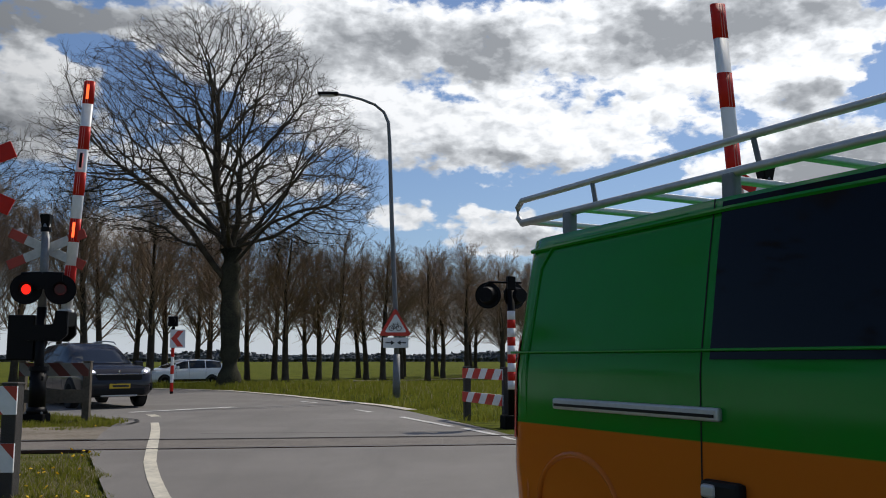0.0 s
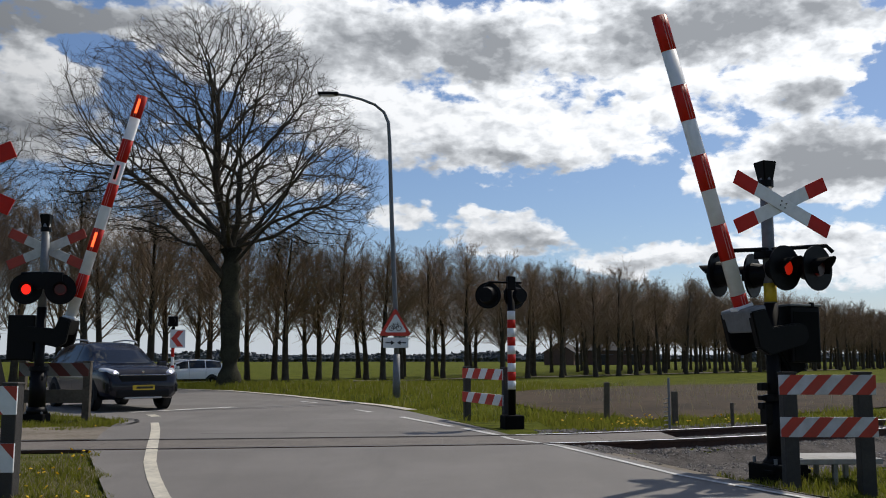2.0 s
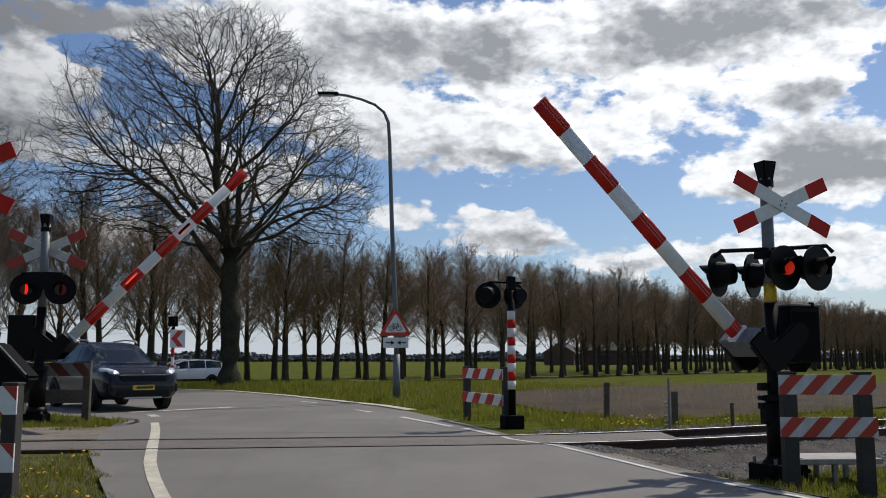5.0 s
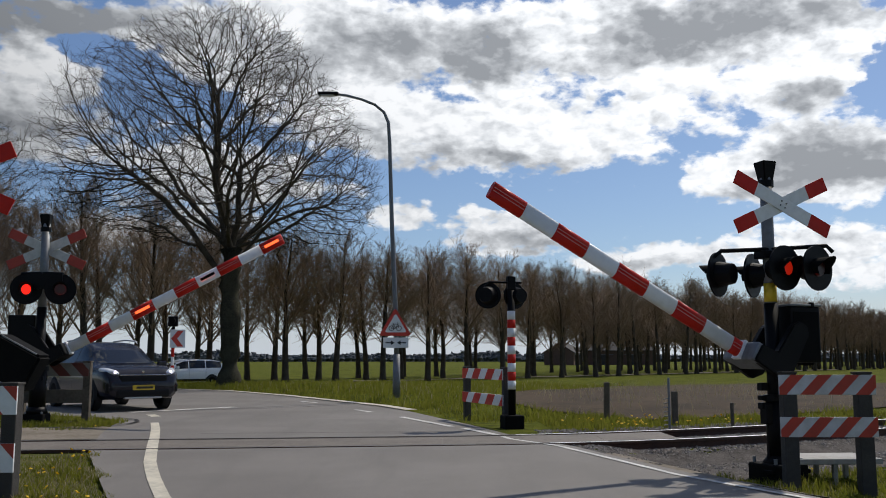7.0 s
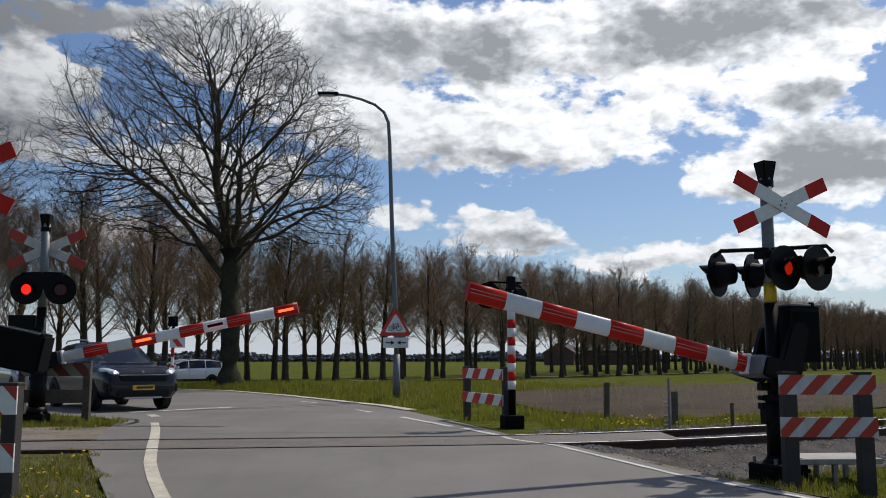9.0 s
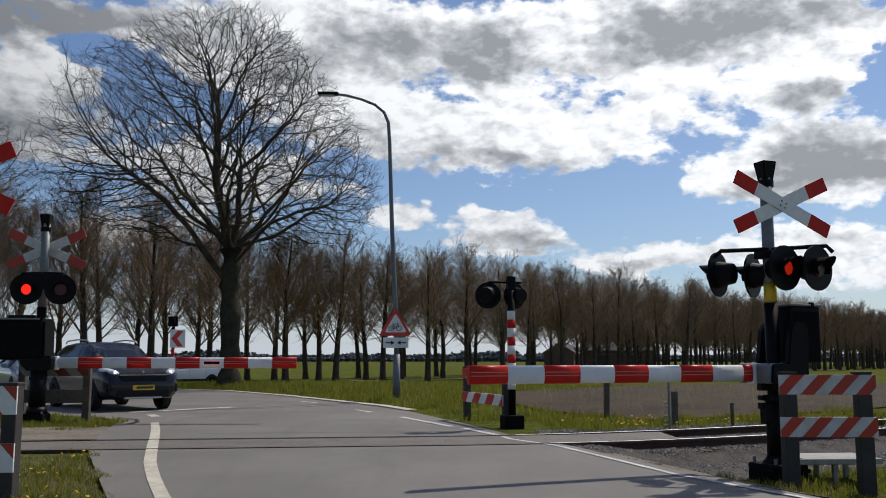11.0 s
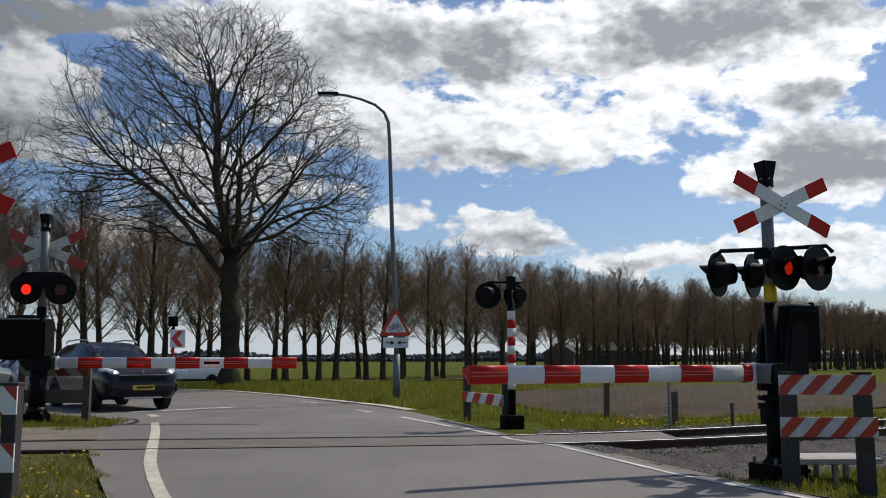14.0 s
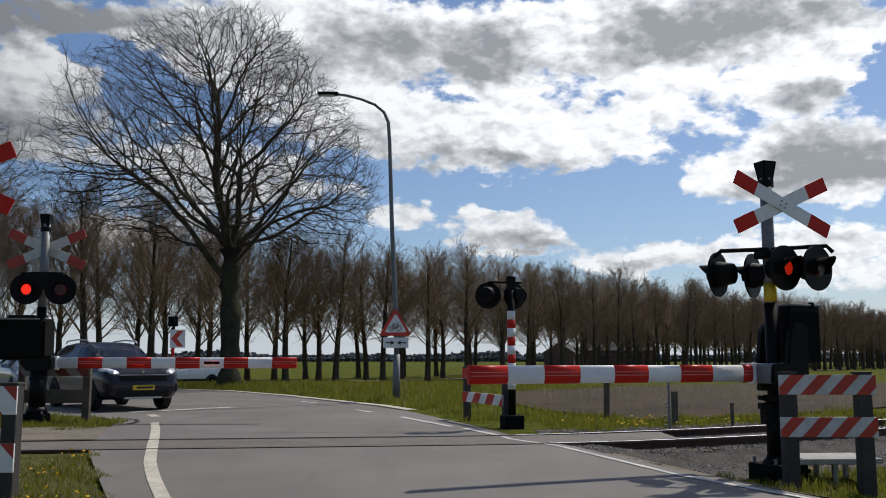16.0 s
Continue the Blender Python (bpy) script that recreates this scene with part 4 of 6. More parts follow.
def signal_head(parent, at, rz, phase=None, r=0.29, glow="lens_lit"):
    """A round black target board with hood and red lamp, facing local -y after a turn of rz."""
    bm = bmesh.new()
    bmesh.ops.create_cone(bm, cap_ends=True, segments=28, radius1=r, radius2=r, depth=0.025, matrix=pose(0, 0, 0, 90))
    bmesh.ops.create_cone(bm, cap_ends=True, segments=24, radius1=0.13, radius2=0.17, depth=0.2, matrix=pose(0, 0.11, 0, 90))
    h = part("signal_head", bm, M["black"], parent, "round black signal head")
    h.matrix_basis = pose(*at, 0, 0, rz)
    # hood: three quarters of a tube, cut longer at the top
    verts, faces = [], []
    for k in range(15):
        a = radians(-35 + 250 * k / 14)
        ln = 0.10 + 0.15 * max(0, math.sin(a))
        for rr, y in ((0.128, -0.012), (0.135, -ln), (0.128, -ln), (0.118, -0.012)):
            verts.append((math.cos(a) * rr, y, math.sin(a) * rr))
    for k in range(14):
        for i in range(3):
            faces.append((4 * k + i, 4 * k + i + 1, 4 * k + 5 + i, 4 * k + 4 + i))
    mesh_ob("hood", verts, faces, M["black_matt"], h)
    bm = rod((0, -0.014, 0), (0, -0.02, 0), 0.108, seg=24)
    part("lens", bm, M["lens_dark"], h, "dark red glass lens")
    if phase is not None:
        bm = bmesh.new()
        front = [bm.verts.new((math.cos(a) * 0.085, -0.006, math.sin(a) * 0.095)) for a in (2 * math.pi * k / 20 for k in range(20))]
        back = [bm.verts.new((v.co.x, 0.006, v.co.z)) for v in front]
        f = bm.faces.new(front)
        bm.faces.new(back[::-1])
        for k in range(20):
            bm.faces.new((front[k], back[k], back[(k + 1) % 20], front[(k + 1) % 20]))
        bmesh.ops.recalc_face_normals(bm, faces=bm.faces)
        for q in bm.faces:
            q.material_index = 0 if q.normal.y < -0.5 else 1
        lamp = part("lamp", bm, [M[glow], M["lens_dark"]], h, "flashing red lamp")
        KEYED.append(("flash", lamp, phase, (0, -0.045, 0), "z"))
    return h


def cross(parent, at, rz, back=False, length=1.58):
    """A Saint Andrew's cross of two white boards with red ends."""
    for s in (1, -1):
        m = pose(at[0], at[1] + 0.012 * s, at[2], 0, 24 * s, 0) if rz == 0 else pose(*at, 0, 0, rz) @ pose(0, -0.012 * s, 0, 0, 24 * s, 0)
        arm = part("cross_board", box((length, 0.018, 0.18), bevel=0.004), M["white_dull" if back else "white"], parent, "white board of the warning cross")
        arm.matrix_basis = m
        for e in (1, -1):
            part("red_end", box((0.34, 0.024, 0.186), (e * (length / 2 - 0.165), 0, 0), 0.004), M["red_dull" if back else "red"], arm, "red reflective board end")
        if s == 1:
            for bx, bz in ((-0.04, 0.03), (0.04, 0.03), (-0.04, -0.03), (0.04, -0.03)):
                part("bolt", rod((bx, -0.012, bz), (bx, -0.02, bz), 0.010, seg=8), M["black"], arm)


def mast(name, at, rz, label, height, dark_to=2.0, yellow=False, cap=True, foot=0.52, sleeve=0.125, bell=0.8):
    x, y = at
    z = float(ground_z(x, y)) if y < 18 else float(ground_z(x, y))
    ob = thing(name, (x, y, z), label, "crossing signal", "", rz)
    part("base", box((foot, foot, 0.30 * foot / 0.52), (0, 0, 0.10), 0.03), M["black_matt"], ob, "dark cast foot")
    part("foot_flange", rod((0, 0, 0.22), (0, 0, 0.34), 0.21, sleeve, 16), M["black"], ob, "", True)
    part("pole_sleeve", rod((0, 0, 0.3), (0, 0, 1.05), sleeve, sleeve * 0.96, 18), M["black"], ob, "thick black lower sleeve", True)
    part("sleeve_collar", rod((0, 0, 1.02), (0, 0, 1.10), sleeve + 0.022, seg=18), M["black"], ob)
    for bx, by in ((-1, -1), (1, -1), (1, 1), (-1, 1)):
        part("anchor_bolt", rod((bx * foot * 0.38, by * foot * 0.38, 0.2), (bx * foot * 0.38, by * foot * 0.38, 0.30 * foot / 0.52 + 0.02), 0.022, seg=8), M["zinc"], ob)
    part("lower_pole", rod((0, 0, 0.3), (0, 0, dark_to - z), 0.090, seg=18), M["black"], ob, "black painted pole", True)
    part("upper_pole", rod((0, 0, dark_to - z), (0, 0, height - 0.2 - z), 0.078, seg=18), M["zinc"], ob, "grey steel pole", True)
    if cap:
        bm = bmesh.new()
        bmesh.ops.create_cone(bm, cap_ends=True, segments=4, radius1=0.125 * bell, radius2=0.19 * bell, depth=0.26, matrix=pose(0, 0, height - 0.15 - z, 0, 0, 45))
        bmesh.ops.bevel(bm, geom=bm.edges[:], offset=0.012, segments=2, affect="EDGES")
        part("bell_housing", bm, M["black"], ob, "black tapered bell housing")
        part("bell_collar", rod((0, 0, height - 0.36 - z), (0, 0, height - 0.27 - z), 0.10, seg=14), M["black"], ob)
    if yellow:
        part("yellow_band", rod((0, 0, dark_to + 0.02 - z), (0, 0, dark_to + 0.26 - z), 0.0815, seg=18), M["yellow"], ob, "yellow band round the pole", True)
    return ob


def boom_section(bm, a0, a1, dz, hw=0.055, hh=0.105):
    """A length of the flattened boom tube along local x."""
    ring = []
    for k in range(16):
        c, s = math.cos(2 * math.pi * (k + 0.5) / 16), math.sin(2 * math.pi * (k + 0.5) / 16)
        ring.append((math.copysign(abs(c) ** 0.75, c) * hw, math.copysign(abs(s) ** 0.75, s) * hh))
    A = [bm.verts.new((a0, y, z + dz)) for y, z in ring]
    B = [bm.verts.new((a1, y, z + dz)) for y, z in ring]
    for i in range(16):
        j = (i + 1) % 16
        bm.faces.new((A[i], A[j], B[j], B[i])).smooth = True
    bm.faces.new(A[::-1])
    bm.faces.new(B)
    bmesh.ops.recalc_face_normals(bm, faces=bm.faces)
    return bm


def barrier(parent, pivot, start, length, drop, rows, lamps, front, wide=0.27, tone="zinc", block=((-0.10, 0.14), (-0.50, 0.12), (-0.52, -0.20), (-0.40, -0.16), (-0.12, -0.26))):
    """The falling boom with its elbow, holder and counterweight. It turns about the pivot; its own x runs to the tip."""
    boom = part("boom", boom_section(bmesh.new(), start, length, -drop), M["white"], parent, "red and white striped barrier boom")
    boom.matrix_basis = pose(*pivot)
    S = 0.4637
    k = 0
    while length - k * S > start + 0.05:
        a1, a0 = length - k * S, max(start, length - (k + 1) * S)
        if k % 2 == 0:
            st = part("red_stripe", boom_section(bmesh.new(), a0, a1 + (0.003 if k == 0 else 0), -drop, 0.058, 0.108), M["red"], boom, "red reflective stripe")
            for dz in (0.028, -0.012):
                part("seam", box((a1 - a0 - 0.02, 0.006, 0.010), ((a0 + a1) / 2, front * 0.0592, -drop + dz), 0), M["seam"], st)
        k += 1
    part("end_cap", box((0.05, 0.15, 0.26), (start, 0, -drop), 0.01), M["white"], boom, "light metal collar")
    part("holder", box((0.30, 2 * wide + 0.06, 0.25), (start - 0.16, 0, -drop), 0.03), M[tone], boom, "broad steel boom holder")
    # two elbow arms pass on both sides of the pole, from pivot to holder
    elbow = [(start - 0.06, -drop + 0.11), (start - 0.04, -drop - 0.12), (0.0, -drop - 0.15), (-0.13, -drop - 0.02), (-0.15, 0.06), (-0.08, 0.15), (0.06, 0.15), (0.13, 0.05), (0.19, -drop + 0.13)]
    for s in (1, -1):
        bm = plate(elbow, 0.10)
        bmesh.ops.bevel(bm, geom=bm.edges[:], offset=0.015, segments=2, affect="EDGES")
        part("elbow_arm", moved(bm, pose(0, wide * s - 0.05, 0)), M["black"], boom, "black elbow arm")
    bm = plate(block, 0.30)
    bmesh.ops.bevel(bm, geom=bm.edges[:], offset=0.03, segments=2, affect="EDGES")
    part("counterweight", moved(bm, pose(0, -0.15, 0)), M["black_matt"], boom, "black counterweight")
    x0, x1, zt = block[0][0], block[1][0], block[0][1]
    part("weight_rim", box((abs(x1 - x0) * 0.8, 0.016, 0.016), ((x0 + x1) / 2, front * 0.145, zt - 0.004), 0.003), M["zinc"], boom)
    KEYED.append(("boom", boom, rows, pivot, ""))
    for a, phase in lamps:
        bm = box((0.30, 0.012, 0.055), bevel=0.003)
        for q in bm.faces:
            q.material_index = 0 if q.normal.y * front > 0.5 else 1
        lamp = part("boom_lamp", bm, [M["strip_lit"], M["black" if phase == "mid" else "red_dull"]], boom, "strip lamp on the boom")
        lamp.matrix_basis = pose(a, front * 0.069, -drop)
        KEYED.append(("flash", lamp, phase, (a, front * 0.069, -drop), "x"))
    return boom


def make_right_signal():
    x, y = 4.23, 11.72
    z0 = float(ground_z(x, y))
    rz = -159.8
    ob = mast("barrier_signal", (x, y), rz, "crossing signal with warning cross, lamps and falling striped barrier", 3.80, 1.92, True)
    # cross on the side that faces approaching traffic
    cross(ob, (-0.14, 0.13, 3.20 - z0), 180)
    part("cross_bracket", box((0.2, 0.12, 0.06), (-0.05, 0.06, 3.20 - z0), 0.008), M["zinc"], ob)
    w = -rz  # turn from the signal's frame to the world's
    def loc(dx, dy):
        v = Matrix.Rotation(radians(w), 3, "Z") @ Vector((dx, dy, 0))
        return v.x, v.y
    part("lamp_bar", tube([(*loc(-0.72, -0.02), 2.52 - z0), (*loc(-0.62, -0.02), 2.60 - z0), (*loc(0.0, -0.05), 2.62 - z0), (*loc(0.72, -0.08), 2.66 - z0), (*loc(0.80, -0.08), 2.58 - z0)], 0.028, 8), M["black"], ob, "black pipe that carries the lamps")
    part("lamp_bracket", box((0.3, 0.22, 0.1), (0, 0, 2.55 - z0), 0.01), M["black"], ob)
    for dx, dy, turn, ph in ((0.12, -0.22, 30, 0), (0.55, -0.18, 32, 1)):
        lx, ly = loc(dx, dy)
        signal_head(ob, (lx, ly, 2.36 - z0), w + turn, ph, glow="lens_dim")
    for dx, dy, turn in ((-0.65, 0.05, -132), (-0.15, 0.20, -130)):
        lx, ly = loc(dx, dy)
        signal_head(ob, (lx, ly, 2.30 - z0), w + turn)
    lx, ly = loc(0.36, 0.10)
    cab = part("control_cabinet", box((0.46, 0.34, 0.72), (lx, ly, 1.52 - z0), 0.02), M["black"], ob, "black control cabinet")
    part("maker_plate", box((0.10, 0.004, 0.05), (lx - 0.05, ly + 0.172, 1.68 - z0), 0), M["zinc"], cab)
    part("cabinet_lid", box((0.50, 0.38, 0.03), (lx, ly, 1.895 - z0), 0.008), M["zinc"], cab, "grey metal lid")
    part("lid_clasp", box((0.05, 0.06, 0.07), (lx - 0.10, ly + 0.17, 1.90 - z0), 0.012), M["black"], cab)
    part("door_rim", box((0.40, 0.012, 0.62), (lx, ly + 0.172, 1.50 - z0), 0.004), M["black_matt"], cab)
    lx2, ly2 = loc(-0.16, -0.02)
    for zz, hh in ((0.86, 0.10), (0.72, 0.06), (0.62, 0.08)):
        part("cable_clamp", box((0.10, 0.10, hh), (lx2, ly2, zz - z0), 0.012), M["black"], ob)
    part("step_plate", box((0.62, 0.16, 0.05), (0, 0.16, 0.16), 0.012), M["black_matt"], ob)
    lx, ly = loc(-0.12, -0.04)
    part("junction_box", box((0.12, 0.14, 0.26), (lx, ly, 0.52 - z0), 0.015), M["black"], ob)
    part("cable", tube([(lx, ly, 0.42 - z0), (lx - 0.04, ly, 0.2 - z0), (lx, ly, 0.02 - z0), (lx + 0.08, ly, 0.1)], 0.018, 6), M["black"], ob)
    rows = [(0, 85.8), (0.9, 85.6), (1.1, 84.9), (1.5, 79.9), (2, 73.4), (2.5, 68.7), (3, 63.8), (3.5, 59.0), (4, 54.1), (5.2, 43.3), (6.5, 32.4), (7, 28.3), (7.5, 24.2), (8, 20.3), (8.5, 16.3), (9, 12.3), (9.6, 7.6), (10.2, 3.1), (10.7, 0.4), (10.9, 0), (16, 0)]
    barrier(ob, (-0.177, -0.021, 1.526 - z0), 0.50, 4.374, 0.496, rows, [], 1)
    return ob


LEFT_FALL = [(0, 87.0), (0.9, 86.8), (1.1, 86.0), (1.5, 81.4), (2, 74.8), (2.5, 69.8), (3, 64.9), (3.5, 60.0), (4, 55.0), (5.2, 43.6), (6.5, 32.1), (7, 28.0), (7.5, 23.9), (8, 19.9), (8.5, 16.0), (9, 12.1), (9.6, 7.5), (10.2, 3.1), (10.7, 0.4), (10.9, 0), (16, 0)]


def make_left_signal():
    x, y = -7.70, 17.45
    z0 = float(ground_z(x, y))
    ob = mast("barrier_signal", (x, y), 2.5, "crossing signal seen from behind with red flashing lamps and striped barrier", 4.02, 2.20, foot=0.40, sleeve=0.155, bell=0.75)
    cross(ob, (-0.02, 0.14, 3.34 - z0), 0, True)
    part("lamp_bar", tube([(-0.40, -0.05, 2.84 - z0), (0, -0.05, 2.86 - z0), (0.40, -0.05, 2.84 - z0)], 0.03, 8), M["black"], ob)
    part("lamp_board", box((0.70, 0.03, 0.30), (0.07, -0.16, 2.69 - z0), 0.0), M["black"], ob, "black board between the lamps")
    for dx, ph in ((-0.33, 0), (0.33, 1)):
        signal_head(ob, (dx * 0.97 + 0.07, -0.16, 2.53 - z0), 18, ph, 0.285)
        signal_head(ob, (dx - 0.06, 0.14, 2.58 - z0), 190, None, 0.28)
    part("control_cabinet", box((0.50, 0.34, 0.86), (-0.36, 0.12, 1.62 - z0), 0.02), M["black"], ob, "black control cabinet")
    part("clamp", box((0.26, 0.22, 0.08), (0, 0, 0.85 - z0), 0.01), M["black"], ob)
    barrier(ob, (-0.19, 0.16, 1.711 - z0), 0.46, 5.05, 0.572, LEFT_FALL, [(4.82, "tip"), (3.43, "mid"), (2.04, "low")], -1, 0.22, "black")
    return ob


def make_near_left_signal():
    """A third signal, of which only the ends of the cross and one lamp reach into view."""
    x, y = -5.42, 9.75
    z0 = float(ground_z(x, y))
    ob = mast("warning_signal", (x, y), 8, "crossing signal with warning cross and lamps at the verge", 3.75, 1.9)
    cross(ob, (0, -0.14, 3.16 - z0), 0)
    for dx in (-0.33, 0.36):
        signal_head(ob, (dx, -0.16, 2.26 - z0), 0)
    part("lamp_bar", tube([(-0.4, -0.03, 2.5 - z0), (0.4, -0.03, 2.5 - z0)], 0.03, 8), M["black"], ob)
    # its own barrier falls over the cycle path, away from the road
    px, py = -5.10, 9.92
    bar = thing("cycle_barrier", (px, py, float(ground_z(px, py))), "cycle path barrier with a black counterweight", "barrier", "", 180)
    zb = float(ground_z(px, py))
    part("stand", box((0.22, 0.22, 1.45 - zb), (0.02, 0, (1.45 - zb) / 2), 0.02), M["black"], bar, "black barrier stand")
    barrier(bar, (0, 0, 1.47 - zb), 0.46, 3.2, 0.40, LEFT_FALL, [], 1, 0.24, "black", ((-0.28, 0.17), (-0.82, 0.17), (-0.83, -0.26), (-0.30, -0.27), (-0.14, -0.05)))


def make_small_signal():
    """The low signal beyond the track, its pole banded red and white."""
    x, y = 1.24, 16.55
    z0 = float(ground_z(x, y))
    ob = thing("pedestrian_signal", (x, y, z0), "small crossing signal on a red and white banded pole", "crossing signal", "", 14)
    part("base", box((0.36, 0.36, 0.26), (0, 0, 0.11), 0.03), M["black_matt"], ob, "black cast foot")
    part("pole", rod((0, 0, 0.2), (0, 0, 2.72 - z0), 0.07, seg=16), M["black"], ob, "", True)
    zs = np.linspace(0.67, 2.08, 10) - z0
    for i in range(9):
        part("band", rod((0, 0, zs[i]), (0, 0, zs[i + 1]), 0.074, seg=16), M["red" if i % 2 else "white"], ob, "red reflective band" if i % 2 else "white reflective band", True)
    part("pole_cap", box((0.15, 0.15, 0.26), (0, 0, 2.58 - z0), 0.02), M["black"], ob)
    part("lamp_bar", tube([(-0.50, 0, 2.52 - z0), (-0.42, 0, 2.60 - z0), (0.02, 0, 2.60 - z0), (0.2, 0.0, 2.60 - z0)], 0.02, 8), M["black"], ob)
    signal_head(ob, (-0.42, 0.05, 2.36 - z0), 150, None, 0.24)
    signal_head(ob, (0.10, 0.10, 2.36 - z0), 200, None, 0.24)


def striped_fence(name, a, b, za, zb, label, post_w=0.13, stripes=6, over=0.06, lean=1, board_h=0.235, tops=(0.95, 0.48), mats=("red", "white"), post="tarred", plain_low=False):
    """Two striped boards on two posts, from ground point a to b."""
    a, b = Vector((*a, 0)), Vector((*b, 0))
    L = (b - a).length
    rz = math.degrees(math.atan2(b.y - a.y, b.x - a.x))
    ob = thing(name, (a.x, a.y, za), label, "fence", "striped fences", rz)
    for x in (0, L):
        h = tops[0] + 0.02
        zz = 0 if x == 0 else zb - za
        bm = box((post_w, post_w, h - zz + 0.3), (x, 0.075, (h + zz - 0.3) / 2), 0.012)
        part("post", bm, M[post], ob, "dark square post")
        part("post_cap", box((post_w + 0.015, post_w + 0.015, 0.025), (x, 0.075, h + 0.004), 0.006), M[post], ob)
    x0, x1 = -over, L + over
    w = (x1 - x0) / stripes
    for t in tops:
        bd = part("board", box((x1 - x0, 0.025, board_h), ((x0 + x1) / 2, -0.002, t - board_h / 2), 0.003), M[mats[1]], ob, "white board with slanting red stripes")
        sl = board_h * 0.95 * lean
        if plain_low and t == tops[-1]:
            bd.data.materials[0] = M["wood"]
            continue
        for k in range(0, stripes + 2, 2):
            p0 = x0 + (k - 0.5) * w
            pts = [(p0, t - board_h), (p0 + w, t - board_h), (p0 + w + sl, t), (p0 + sl, t)]
            # cut the stripe off at the board's ends
            pts = clip_x(clip_x(pts, x0, 1), x1, -1)
            if len(pts) > 2:
                part("stripe", moved(plate(pts, 0.004), pose(0, -0.019, 0)), M[mats[0]], bd, "red reflective stripe")
    return ob


def clip_x(pts, x, side):
    out = []
    for (ax, az), (bx, bz) in zip(pts, pts[1:] + pts[:1]):
        ia, ib = (ax - x) * side >= 0, (bx - x) * side >= 0
        if ia:
            out.append((ax, az))
        if ia != ib:
            t = (x - ax) / (bx - ax)
            out.append((x, az + (bz - az) * t))
    return out


def make_fences():
    striped_fence("striped_fence", (4.16, 11.02), (5.05, 11.0), -0.24, -0.24, "fence of two red and white striped boards on dark posts", 0.17, 7, 0.13, 1, 0.235, (1.26, 0.76), ("red_worn_shaded", "white_worn_shaded"))
    striped_fence("striped_fence", (0.42, 18.7), (1.08, 16.75), 0.0, 0.0, "low fence of two red and white striped boards beyond the track", 0.13, 6, 0.03, 1, 0.20, (1.03, 0.56), ("red", "white"))
    striped_fence("striped_fence", (-8.25, 17.95), (-7.0, 18.0), 0.0, 0.0, "weathered striped fence behind the signal, boards darkened for shade", 0.14, 6, 0.05, -1, 0.26, (1.14, 0.62), ("red_back", "white_back"), "wood", True)
    striped_fence("striped_fence", (-5.4, 9.15), (-4.30, 9.12), -0.12, -0.12, "fence of striped boards on dark posts at the verge", 0.15, 5, 0.08, -1, 0.28, (1.06, 0.50), ("red_dull", "white"))


make_right_signal()
make_left_signal()
make_near_left_signal()
make_small_signal()
make_fences()

# ---------------------------------------------------------------- lamp post, signs, posts


